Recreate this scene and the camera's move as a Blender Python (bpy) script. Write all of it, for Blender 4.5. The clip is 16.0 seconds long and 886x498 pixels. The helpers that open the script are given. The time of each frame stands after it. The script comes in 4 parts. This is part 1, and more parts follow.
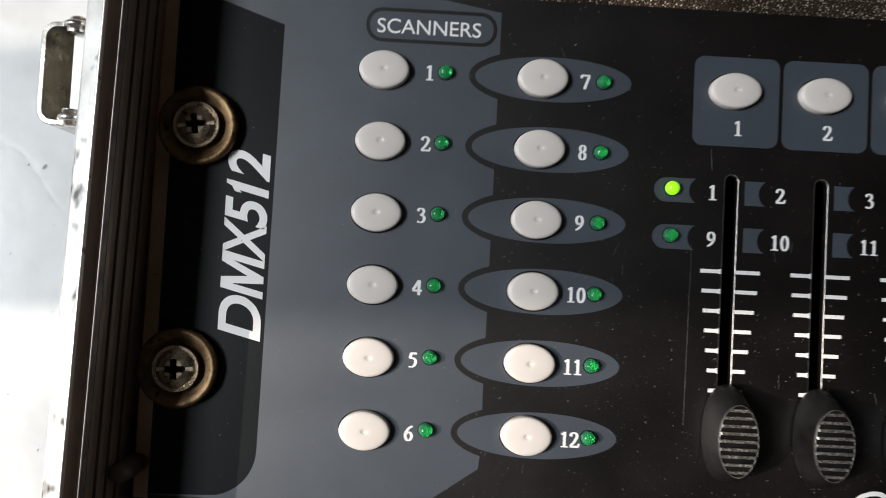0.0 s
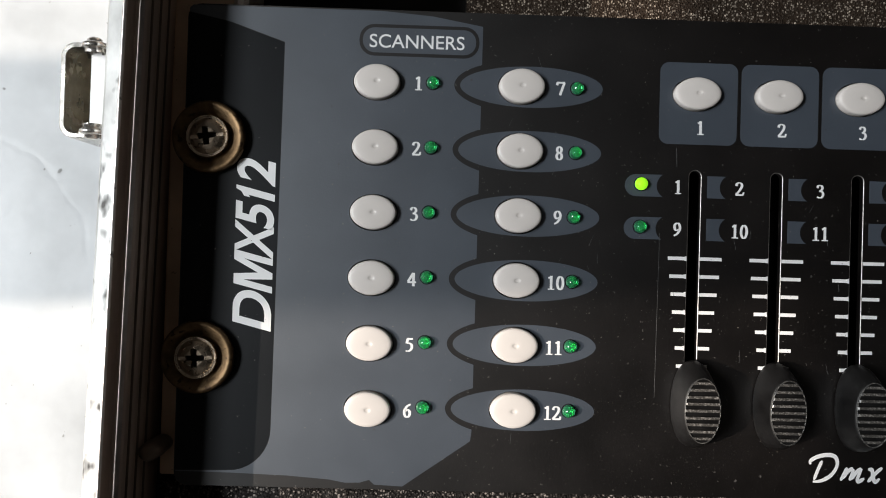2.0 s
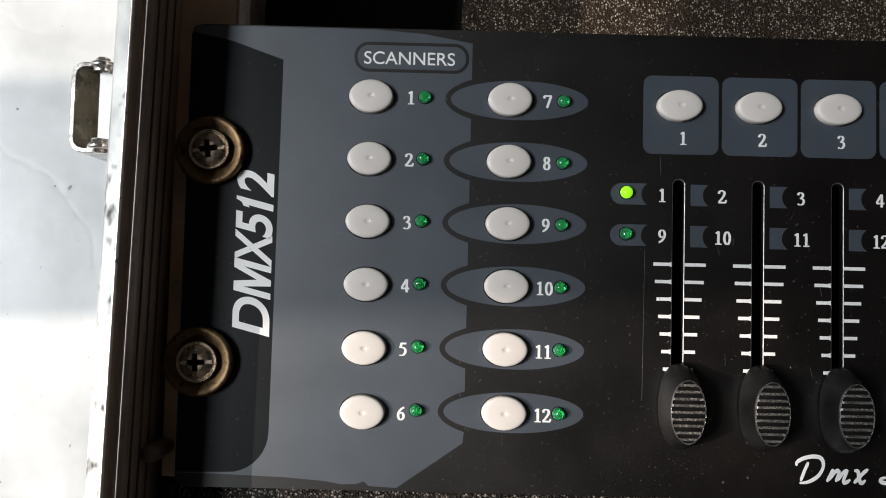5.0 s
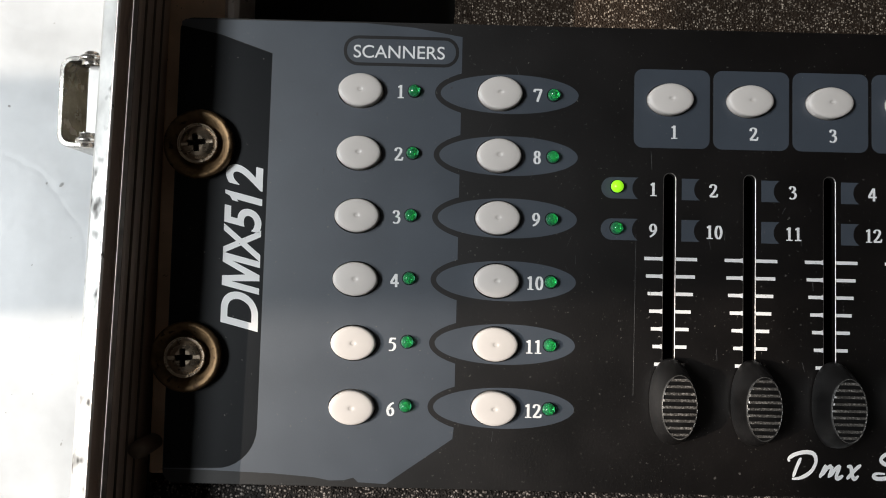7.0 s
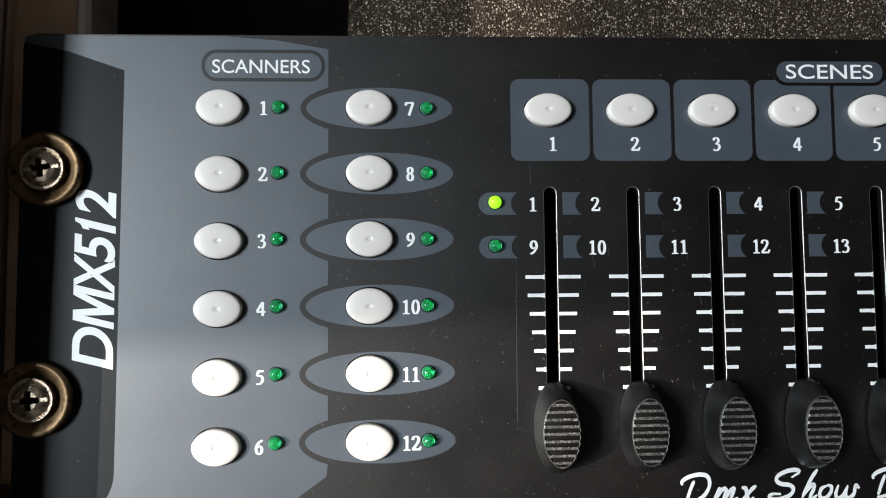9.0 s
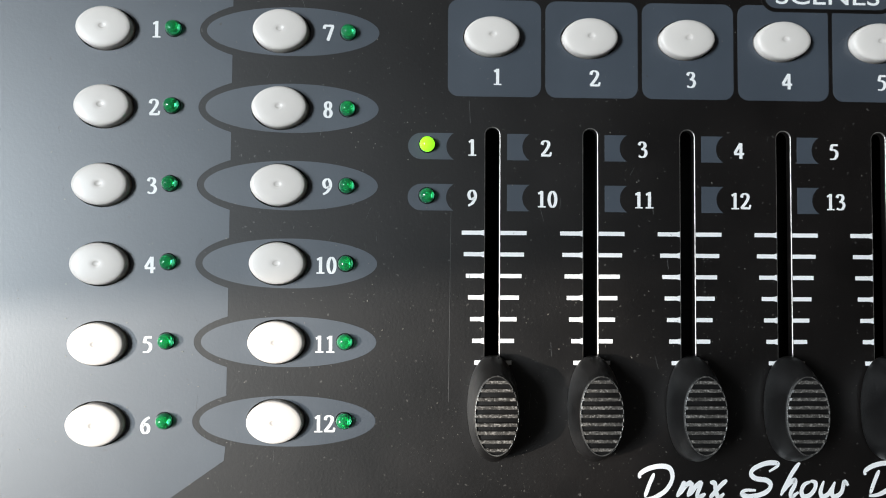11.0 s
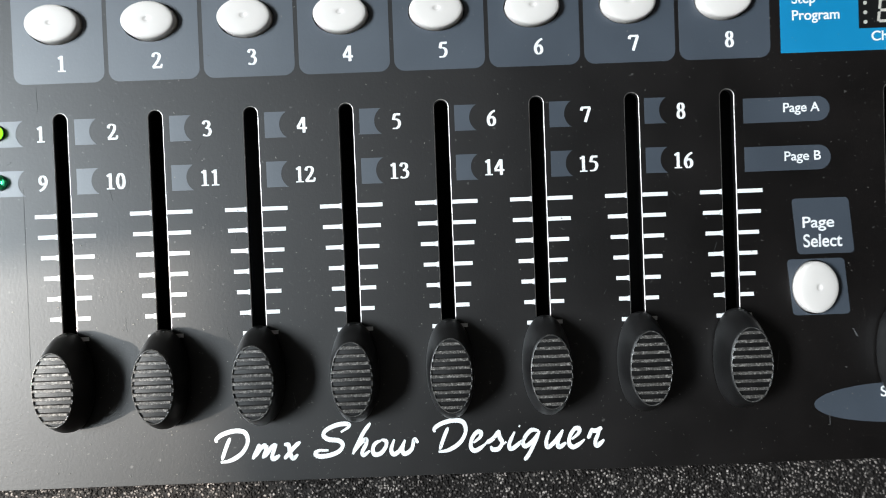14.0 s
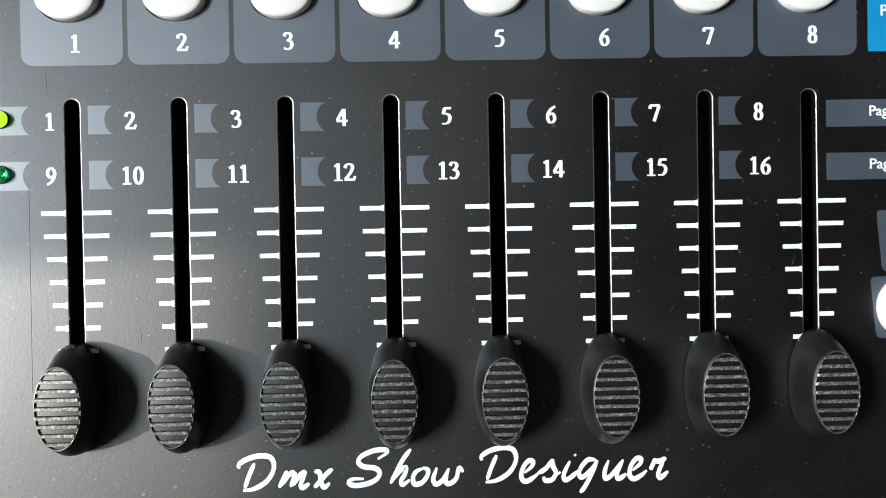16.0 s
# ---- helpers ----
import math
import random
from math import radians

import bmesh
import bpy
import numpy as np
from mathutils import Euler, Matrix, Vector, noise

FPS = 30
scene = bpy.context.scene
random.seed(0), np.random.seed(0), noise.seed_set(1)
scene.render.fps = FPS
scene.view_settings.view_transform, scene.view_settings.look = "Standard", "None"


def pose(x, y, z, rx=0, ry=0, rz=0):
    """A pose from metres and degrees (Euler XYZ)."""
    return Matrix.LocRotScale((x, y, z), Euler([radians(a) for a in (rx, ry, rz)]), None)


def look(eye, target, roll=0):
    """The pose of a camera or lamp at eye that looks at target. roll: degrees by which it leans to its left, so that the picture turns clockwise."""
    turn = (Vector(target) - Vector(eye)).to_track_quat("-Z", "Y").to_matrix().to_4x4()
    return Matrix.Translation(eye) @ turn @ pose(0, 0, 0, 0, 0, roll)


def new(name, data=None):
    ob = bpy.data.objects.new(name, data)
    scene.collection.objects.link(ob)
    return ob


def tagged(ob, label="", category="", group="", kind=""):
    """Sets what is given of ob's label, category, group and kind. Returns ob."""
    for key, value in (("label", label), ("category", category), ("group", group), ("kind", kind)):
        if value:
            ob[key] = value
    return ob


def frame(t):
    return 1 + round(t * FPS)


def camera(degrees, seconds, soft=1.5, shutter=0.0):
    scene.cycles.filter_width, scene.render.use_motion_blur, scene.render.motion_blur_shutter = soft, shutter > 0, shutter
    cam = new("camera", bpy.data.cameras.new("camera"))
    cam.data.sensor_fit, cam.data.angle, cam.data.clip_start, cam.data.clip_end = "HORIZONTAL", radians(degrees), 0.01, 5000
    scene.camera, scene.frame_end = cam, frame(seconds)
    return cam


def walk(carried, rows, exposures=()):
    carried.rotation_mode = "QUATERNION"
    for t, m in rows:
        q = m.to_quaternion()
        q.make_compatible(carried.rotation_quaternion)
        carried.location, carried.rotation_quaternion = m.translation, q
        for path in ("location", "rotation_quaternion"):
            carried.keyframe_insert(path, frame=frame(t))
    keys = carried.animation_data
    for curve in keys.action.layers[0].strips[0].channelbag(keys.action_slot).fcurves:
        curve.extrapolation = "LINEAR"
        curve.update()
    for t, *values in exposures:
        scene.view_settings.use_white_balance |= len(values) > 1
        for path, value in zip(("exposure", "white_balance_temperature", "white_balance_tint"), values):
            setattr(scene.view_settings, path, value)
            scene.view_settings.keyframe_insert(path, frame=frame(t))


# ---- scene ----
# One unit of the plan is a printed millimetre of the controller's face; the origin lies at the first scene number.
U = 0.001085
FACE = 0.092

cam = camera(65.0, 16.0, soft=1.0, shutter=0.4)
PATH = [
    (0.0, -0.07179, -0.03844, 0.25752, 1.923, -0.869, 2.989),
    (0.5, -0.06869, -0.03366, 0.27261, 0.927, -1.679, 2.358),
    (1.0, -0.06840, -0.03715, 0.27669, 0.764, -1.289, 2.031),
    (1.5, -0.07058, -0.03664, 0.27408, 0.621, -1.029, 2.013),
    (2.0, -0.07042, -0.03561, 0.27467, 0.473, -1.006, 1.674),
    (2.5, -0.06993, -0.03438, 0.27814, 1.434, -0.655, 1.486),
    (3.0, -0.06818, -0.03516, 0.27882, 1.680, -0.612, 1.359),
    (3.5, -0.06663, -0.03632, 0.28164, 1.772, -0.391, 1.271),
    (4.0, -0.06796, -0.03888, 0.28264, 1.955, -0.113, 1.547),
    (6.5, -0.06199, -0.04047, 0.27839, 2.592, -0.534, 1.126),
    (7.0, -0.06304, -0.04188, 0.27993, 2.571, -0.266, 1.362),
    (7.5, -0.06232, -0.04272, 0.27823, 2.486, -0.306, 1.449),
    (8.0, -0.05682, -0.04016, 0.27585, 2.262, -0.303, 1.200),
    (8.2, -0.05070, -0.04015, 0.27708, 2.785, -1.059, 1.221),
    (8.5, -0.04270, -0.03838, 0.28105, 3.570, -2.193, 0.314),
    (9.0, -0.03662, -0.03828, 0.27020, 3.545, -2.410, -0.497),
    (9.3, -0.03926, -0.04123, 0.26866, 3.498, -2.315, -0.683),
    (9.5, -0.03021, -0.04356, 0.26592, 3.467, -2.251, 0.278),
    (9.7, -0.02513, -0.04263, 0.26194, 3.322, -2.835, 0.625),
    (11.8, -0.01619, -0.04825, 0.24142, 1.798, -1.232, 0.069),
    (12.0, -0.01735, -0.04987, 0.24172, 2.376, -1.207, 0.008),
    (12.5, -0.01720, -0.05162, 0.24029, 2.588, -1.300, 0.124),
    (12.8, -0.00051, -0.04728, 0.25776, 3.684, 0.423, -0.711),
    (13.0, 0.02445, -0.04763, 0.26219, 2.717, -0.700, -0.216),
    (13.2, 0.04896, -0.05034, 0.26130, 2.263, -1.132, -1.151),
    (13.5, 0.07223, -0.04230, 0.25850, 0.263, -0.362, -2.354),
    (14.0, 0.08527, -0.04243, 0.25135, -1.071, -0.037, -2.139),
    (14.5, 0.07586, -0.04531, 0.23932, -0.935, -0.502, -0.045),
    (15.0, 0.07636, -0.04311, 0.23892, -0.600, -0.559, -0.563),
    (15.5, 0.07598, -0.04271, 0.23822, -0.263, -0.697, -0.999),
    (16.0, 0.07206, -0.04165, 0.23609, -0.666, -0.980, -1.021),
]
walk(cam, [(t, pose(x, y, z, rx, ry, rz)) for t, x, y, z, rx, ry, rz in PATH],
     exposures=[(0.0, -0.54, 6750, 14), (3.5, -0.57, 6750, 14), (8.0, -0.6, 6750, 13), (8.5, -0.06, 6400, 10), (9.0, 0.02, 6400, 10), (12.7, 0.02, 6400, 10),
                (13.0, 0.08, 6350, 10), (13.5, 0.48, 6350, 10), (14.0, 0.6, 6350, 10), (14.5, 0.7, 6350, 10), (16.0, 0.76, 6350, 10)])

# ---- light: low sun and sky through the window in the west wall ----
SUN_RISE, SUN_DRIFT = 35.2, 4.0
world = bpy.data.worlds.new("sky")
scene.world = world
world.use_nodes = True
wn = world.node_tree
sky = wn.nodes.new("ShaderNodeTexSky")
sky.sky_type, sky.sun_disc = "NISHITA", False
sky.sun_elevation, sky.sun_rotation = radians(SUN_RISE), radians(270 - SUN_DRIFT)
wn.links.new(sky.outputs[0], wn.nodes["Background"].inputs[0])
wn.nodes["Background"].inputs[1].default_value = 0.12

sun_dir = Vector((math.cos(radians(SUN_RISE)) * math.cos(radians(SUN_DRIFT)),
                  math.cos(radians(SUN_RISE)) * math.sin(radians(SUN_DRIFT)), -math.sin(radians(SUN_RISE))))
sun_data = bpy.data.lights.new("sun", "SUN")
sun_data.energy, sun_data.angle, sun_data.color = 4.9, radians(0.36), (1.0, 0.905, 0.78)
sun = new("sun", sun_data)
sun.rotation_euler = sun_dir.to_track_quat("-Z", "Y").to_euler()

# Window opening in the west wall: two lights side by side with a wide mullion.
WALL_X = -1.5
WIN_S, WIN_N, WIN_BASE = -0.75, 0.75, 0.05
def on_wall(x, y, z):
    """Where the sunbeam through a point of the plan crosses the window wall."""
    p = Vector((x * U, y * U, FACE + z * U))
    return p + sun_dir * ((WALL_X - p.x) / sun_dir.x)
MULL_S, MULL_N = on_wall(-72, -46, 0).y, on_wall(-10, 37.5, -63).y
WALL_T = 0.1
SILL_RISE = WALL_T * math.tan(radians(SUN_RISE))
TOP_S, TOP_N = on_wall(30, -60, 0).z + SILL_RISE, on_wall(18, 60, -64).z + SILL_RISE
HIGH_BASE, HIGH_TOP, HIGH_S, HIGH_N = max(TOP_S, TOP_N) + 0.12, 1.8, -0.45, 0.45
glow = bpy.data.lights.new("window_light", "AREA")
glow.shape, glow.size, glow.size_y, glow.energy, glow.color = "RECTANGLE", HIGH_N - HIGH_S, HIGH_TOP - HIGH_BASE, 60.0, (0.88, 0.965, 1.0)
lamp = new("window_light", glow)
lamp.matrix_world = look((WALL_X + 0.02, 0.0, (HIGH_BASE + HIGH_TOP) / 2), (0.2, 0.0, 0.35))


# ---- materials ----
def material(name, colour, rough=0.5, metal=0.0, spots=None, spot_scale=900, spot_cut=0.72, spot_soft=0.06, mottle=0.25, mottle_scale=60,
             bump=0.0, bump_scale=1500, gloss=0.5, stretch=(1, 1, 1), satin=0.0):
    """A surface with broad mottling, optional fine specks of another colour, and fine relief; satin: a short-tailed lacquer sheen of that strength instead of the plain gloss."""
    m = bpy.data.materials.new(name)
    m.use_nodes = True
    t, b = m.node_tree, m.node_tree.nodes["Principled BSDF"]
    co = t.nodes.new("ShaderNodeTexCoord")
    mp = t.nodes.new("ShaderNodeMapping")
    mp.inputs["Scale"].default_value = stretch
    t.links.new(co.outputs["Object"], mp.inputs["Vector"])
    n1 = t.nodes.new("ShaderNodeTexNoise")
    n1.inputs["Scale"].default_value, n1.inputs["Detail"].default_value = mottle_scale, 6
    t.links.new(mp.outputs[0], n1.inputs["Vector"])
    r1 = t.nodes.new("ShaderNodeMapRange")
    r1.inputs[1].default_value, r1.inputs[2].default_value = 0.3, 0.7
    r1.inputs[3].default_value, r1.inputs[4].default_value = 1 - mottle, 1 + mottle
    t.links.new(n1.outputs[0], r1.inputs[0])
    mul = t.nodes.new("ShaderNodeVectorMath")
    mul.operation = "SCALE"
    mul.inputs[0].default_value = colour
    t.links.new(r1.outputs[0], mul.inputs["Scale"])
    out = mul.outputs[0]
    if spots:
        n2 = t.nodes.new("ShaderNodeTexNoise")
        n2.inputs["Scale"].default_value, n2.inputs["Detail"].default_value = spot_scale, 2
        t.links.new(mp.outputs[0], n2.inputs["Vector"])
        r2 = t.nodes.new("ShaderNodeMapRange")
        r2.inputs[1].default_value, r2.inputs[2].default_value = spot_cut, spot_cut + spot_soft
        t.links.new(n2.outputs[0], r2.inputs[0])
        mix = t.nodes.new("ShaderNodeMix")
        mix.data_type = "RGBA"
        mix.inputs[7].default_value = (*spots, 1)
        t.links.new(r2.outputs[0], mix.inputs[0])
        t.links.new(out, mix.inputs[6])
        out = mix.outputs[2]
    t.links.new(out, b.inputs["Base Color"])
    rr = t.nodes.new("ShaderNodeMapRange")
    rr.inputs[1].default_value, rr.inputs[2].default_value = 0.3, 0.7
    rr.inputs[3].default_value, rr.inputs[4].default_value = max(rough - 0.06, 0.02), min(rough + 0.06, 1)
    if satin:
        rr.inputs[3].default_value, rr.inputs[4].default_value = rough - 0.015, rough + 0.015
    t.links.new(n1.outputs[0], rr.inputs[0])
    t.links.new(rr.outputs[0], b.inputs["Roughness"])
    b.inputs["Metallic"].default_value = metal
    b.inputs["Specular IOR Level"].default_value = gloss
    if bump:
        n3 = t.nodes.new("ShaderNodeTexNoise")
        n3.inputs["Scale"].default_value, n3.inputs["Detail"].default_value = bump_scale, 3
        t.links.new(mp.outputs[0], n3.inputs["Vector"])
        bp = t.nodes.new("ShaderNodeBump")
        bp.inputs["Strength"].default_value, bp.inputs["Distance"].default_value = bump, 0.0004
        t.links.new(n3.outputs[0], bp.inputs["Height"])
        t.links.new(bp.outputs[0], b.inputs["Normal"])
    if satin:
        t.links.remove(b.inputs["Roughness"].links[0])
        b.inputs["Roughness"].default_value = 0.39
        sheen = t.nodes.new("ShaderNodeBsdfGlossy")
        sheen.distribution = "BECKMANN"
        t.links.new(rr.outputs[0], sheen.inputs["Roughness"])
        if bump:
            t.links.new(bp.outputs[0], sheen.inputs["Normal"])
        edge = t.nodes.new("ShaderNodeFresnel")
        edge.inputs["IOR"].default_value = 1.5
        share = t.nodes.new("ShaderNodeMath")
        share.operation = "MULTIPLY"
        share.inputs[1].default_value = satin
        t.links.new(edge.outputs[0], share.inputs[0])
        blend = t.nodes.new("ShaderNodeMixShader")
        t.links.new(share.outputs[0], blend.inputs[0])
        t.links.new(b.outputs[0], blend.inputs[1])
        t.links.new(sheen.outputs[0], blend.inputs[2])
        t.links.new(blend.outputs[0], t.nodes["Material Output"].inputs[0])
    return m


BLACK = material("black_paint", (0.0058, 0.0047, 0.0044), 0.565, satin=0.9, gloss=0.29, spots=(0.07, 0.066, 0.062), spot_scale=900, spot_cut=0.7, mottle=0.35, bump=0.065, bump_scale=1700)
GREY = material("slate_print", (0.06, 0.072, 0.09), 0.52, satin=1.15, gloss=0.52, spots=(0.05, 0.05, 0.055), spot_scale=520, spot_cut=0.75, mottle=0.1, bump=0.045)
DARK = material("charcoal_print", (0.005, 0.0062, 0.0078), 0.5, satin=0.32, gloss=0.06, mottle=0.12, bump=0.05)
WHITE = material("white_print", (0.9, 0.9, 0.9), 0.5, mottle=0.05)
BLUE = material("blue_print", (0.006, 0.215, 0.43), 0.45, mottle=0.06)
EDGE = material("cut_steel_edge", (0.4, 0.385, 0.365), 0.38, 0.8, mottle=0.3, mottle_scale=700)
BUTTON = material("white_plastic", (0.74, 0.69, 0.65), 0.4, spots=(0.45, 0.38, 0.3), spot_scale=800, spot_cut=0.78, mottle=0.04)
KNOB = material("black_plastic", (0.009, 0.0085, 0.0085), 0.5, satin=0.65, gloss=0.12, mottle=0.35, mottle_scale=300, bump=0.12, bump_scale=2500)
# Glossy plastic whose raised base colour helps paint the glints on grip edges.
PALE_EDGE = material("polished_black_plastic", (0.06, 0.058, 0.055), 0.26, gloss=0.8, spots=(0.16, 0.155, 0.145), spot_scale=900, spot_cut=0.6, mottle=0.4, mottle_scale=600)
# Near-black colour painting the shade in grip valleys and screw recesses.
RECESS_SHADE = material("shaded_recess", (0.010, 0.0075, 0.006), 0.7, gloss=0.2, mottle=0.4, mottle_scale=500)
# Worn speckled rib tops, lightened too for the light they catch above the valleys.
RIB = material("worn_lit_rib_plastic", (0.065, 0.06, 0.055), 0.42, spots=(0.29, 0.27, 0.25), spot_scale=2300, spot_cut=0.5, spot_soft=0.2, mottle=0.5, mottle_scale=900, bump=0.3)
CHIP = material("chipped_plastic", (0.42, 0.41, 0.39), 0.35, spots=(0.05, 0.05, 0.05), spot_scale=1100, spot_cut=0.52, spot_soft=0.1)
SEGMENT = material("unlit_segment", (0.5, 0.47, 0.42), 0.4)
DUST = material("pale_dust", (0.24, 0.225, 0.2), 0.8)
BLOT = material("grey_speck", (0.36, 0.37, 0.37), 0.8)
SCUFF = material("scuffed_paint", (0.09, 0.09, 0.09), 0.6)
RAIL_DARK = material("dark_bolt", (0.2, 0.15, 0.12), 0.4, 0.3)
INSIDE = material("dark_inside", (0.008, 0.008, 0.008), 0.8, gloss=0.08)
RIM = material("anodised_rim", (0.55, 0.43, 0.36), 0.5, 0.25, mottle=0.25, bump=0.1, stretch=(1, 0.1, 1))
CAPPING = material("scuffed_aluminium", (0.8, 0.8, 0.78), 0.46, 0.4, spots=(0.1, 0.095, 0.09), spot_scale=330, spot_cut=0.57, spot_soft=0.12, mottle=0.3, mottle_scale=160, bump=0.05, bump_scale=900, stretch=(1, 0.5, 1))
BEAD = material("polished_edge", (0.92, 0.85, 0.81), 0.34, 0.75, spots=(0.3, 0.27, 0.25), spot_scale=350, spot_cut=0.66, mottle=0.15)
LIP = material("dull_aluminium", (0.5, 0.45, 0.41), 0.5, 0.5, mottle=0.3, mottle_scale=200)
# Darker colour that paints the shade inside the rim's grooves.
RIM_SHADE = material("shaded_rim_grooves", (0.17, 0.13, 0.105), 0.7, mottle=0.4)
RAIL = material("rack_rail_steel", (0.8, 0.57, 0.4), 0.5, 0.0, spots=(0.1, 0.07, 0.05), spot_scale=500, spot_cut=0.7)
CATCH = material("worn_olive_plate", (0.62, 0.56, 0.44), 0.36, 0.6, spots=(0.1, 0.085, 0.06), spot_scale=420, spot_cut=0.6, spot_soft=0.2, mottle=0.35, mottle_scale=260, bump=0.6, bump_scale=600)
BRASS = material("aged_brass", (0.18, 0.113, 0.058), 0.46, 0.8, spots=(0.06, 0.035, 0.02), spot_scale=450, spot_cut=0.6, mottle=0.35, mottle_scale=400, bump=0.25)
STEEL = material("dull_steel", (0.46, 0.37, 0.28), 0.3, 0.9, mottle=0.3, mottle_scale=500, bump=0.15)
NICKEL = material("satin_nickel", (0.82, 0.81, 0.79), 0.45, 0.4, mottle=0.08, mottle_scale=200, bump=0.05)
CHROME = material("nickel_plate", (0.7, 0.68, 0.64), 0.25, 0.95, mottle=0.2, mottle_scale=300)
PLY = material("dark_laminate", (0.03, 0.028, 0.027), 0.6)
TABLE = material("white_plastic_sheet", (0.66, 0.69, 0.71), 0.35, spots=(0.25, 0.25, 0.24), spot_scale=130, spot_cut=0.77, mottle=0.2, mottle_scale=24, bump=1.0, bump_scale=30)
tn = TABLE.node_tree
crease = tn.nodes.new("ShaderNodeTexVoronoi")
crease.feature, crease.inputs["Scale"].default_value = "DISTANCE_TO_EDGE", 17.0
bent = tn.nodes.new("ShaderNodeTexNoise")
bent.inputs["Scale"].default_value, bent.inputs["Detail"].default_value = 14.0, 4
tc = tn.nodes.new("ShaderNodeTexCoord")
lean_in = tn.nodes.new("ShaderNodeVectorMath")
lean_in.operation = "MULTIPLY_ADD"
lean_in.inputs[1].default_value = (0.09, 0.09, 0.09)
tn.links.new(tc.outputs["Object"], bent.inputs["Vector"])
tn.links.new(bent.outputs["Color"], lean_in.inputs[0])
tn.links.new(tc.outputs["Object"], lean_in.inputs[2])
tn.links.new(lean_in.outputs[0], crease.inputs["Vector"])
fold = tn.nodes.new("ShaderNodeMapRange")
fold.inputs[1].default_value, fold.inputs[2].default_value = 0.0, 0.05
tn.links.new(crease.outputs["Distance"], fold.inputs[0])
fold_bump = tn.nodes.new("ShaderNodeBump")
fold_bump.inputs["Strength"].default_value, fold_bump.inputs["Distance"].default_value = 0.05, 0.0006
tn.links.new(fold.outputs[0], fold_bump.inputs["Height"])
sheet_bsdf = tn.nodes["Principled BSDF"]
tn.links.new(sheet_bsdf.inputs["Normal"].links[0].from_socket, fold_bump.inputs["Normal"])
tn.links.new(fold_bump.outputs[0], sheet_bsdf.inputs["Normal"])
# Unseen ceiling and east wall, kept dark so the face reflects less of them.
CEILING = material("dark_brown_plaster", (0.062, 0.055, 0.049), 0.8, mottle=0.08, mottle_scale=3, bump=0.2, bump_scale=80)
PLASTER = material("plaster", (0.27, 0.235, 0.205), 0.8, mottle=0.06, mottle_scale=3, bump=0.2, bump_scale=80)
FLOOR = material("grey_floor", (0.14, 0.13, 0.12), 0.6, mottle=0.15, mottle_scale=5)
FRAME = material("white_window_paint", (0.75, 0.74, 0.72), 0.4, mottle=0.05, mottle_scale=8)


def granular(name, colour, grain, scale, share, rough=0.6):
    """Dark foam set with pale grains, each of its own brightness."""
    m = bpy.data.materials.new(name)
    m.use_nodes = True
    t, b = m.node_tree, m.node_tree.nodes["Principled BSDF"]
    co = t.nodes.new("ShaderNodeTexCoord")
    warp = t.nodes.new("ShaderNodeTexNoise")
    warp.inputs["Scale"].default_value = scale * 0.6
    t.links.new(co.outputs["Object"], warp.inputs["Vector"])
    bend = t.nodes.new("ShaderNodeVectorMath")
    bend.operation = "MULTIPLY_ADD"
    bend.inputs[1].default_value = (1.1 / scale,) * 3
    t.links.new(warp.outputs["Color"], bend.inputs[0])
    t.links.new(co.outputs["Object"], bend.inputs[2])
    cell = t.nodes.new("ShaderNodeTexVoronoi")
    cell.inputs["Scale"].default_value = scale
    t.links.new(bend.outputs[0], cell.inputs["Vector"])
    pick = t.nodes.new("ShaderNodeSeparateColor")
    t.links.new(cell.outputs["Color"], pick.inputs[0])
    level = t.nodes.new("ShaderNodeMapRange")
    level.inputs[1].default_value, level.inputs[2].default_value = 1 - share, 1.0
    t.links.new(pick.outputs[0], level.inputs[0])
    shape = t.nodes.new("ShaderNodeMapRange")
    shape.inputs[1].default_value, shape.inputs[2].default_value = 0.28, 0.62
    shape.inputs[3].default_value, shape.inputs[4].default_value = 1, 0
    t.links.new(cell.outputs["Distance"], shape.inputs[0])
    power = t.nodes.new("ShaderNodeMath")
    power.operation = "POWER"
    power.inputs[1].default_value = 1.7
    t.links.new(level.outputs[0], power.inputs[0])
    both = t.nodes.new("ShaderNodeMath")
    both.operation = "MULTIPLY"
    t.links.new(power.outputs[0], both.inputs[0])
    t.links.new(shape.outputs[0], both.inputs[1])
    tuft = t.nodes.new("ShaderNodeTexNoise")
    tuft.inputs["Scale"].default_value, tuft.inputs["Detail"].default_value = scale * 0.16, 3
    t.links.new(co.outputs["Object"], tuft.inputs["Vector"])
    patch = t.nodes.new("ShaderNodeMapRange")
    patch.inputs[1].default_value, patch.inputs[2].default_value = 0.35, 0.65
    patch.inputs[3].default_value, patch.inputs[4].default_value = 0.35, 1.25
    t.links.new(tuft.outputs[0], patch.inputs[0])
    uneven = t.nodes.new("ShaderNodeMath")
    uneven.operation = "MULTIPLY"
    t.links.new(both.outputs[0], uneven.inputs[0])
    t.links.new(patch.outputs[0], uneven.inputs[1])
    mix = t.nodes.new("ShaderNodeMix")
    mix.data_type = "RGBA"
    mix.inputs[6].default_value, mix.inputs[7].default_value = (*colour, 1), (*grain, 1)
    t.links.new(uneven.outputs[0], mix.inputs[0])
    t.links.new(mix.outputs[2], b.inputs["Base Color"])
    b.inputs["Roughness"].default_value = rough
    b.inputs["Specular IOR Level"].default_value = 0.15
    bp = t.nodes.new("ShaderNodeBump")
    bp.inputs["Strength"].default_value, bp.inputs["Distance"].default_value = 0.8, 0.0004
    t.links.new(shape.outputs[0], bp.inputs["Height"])
    t.links.new(bp.outputs[0], b.inputs["Normal"])
    return m


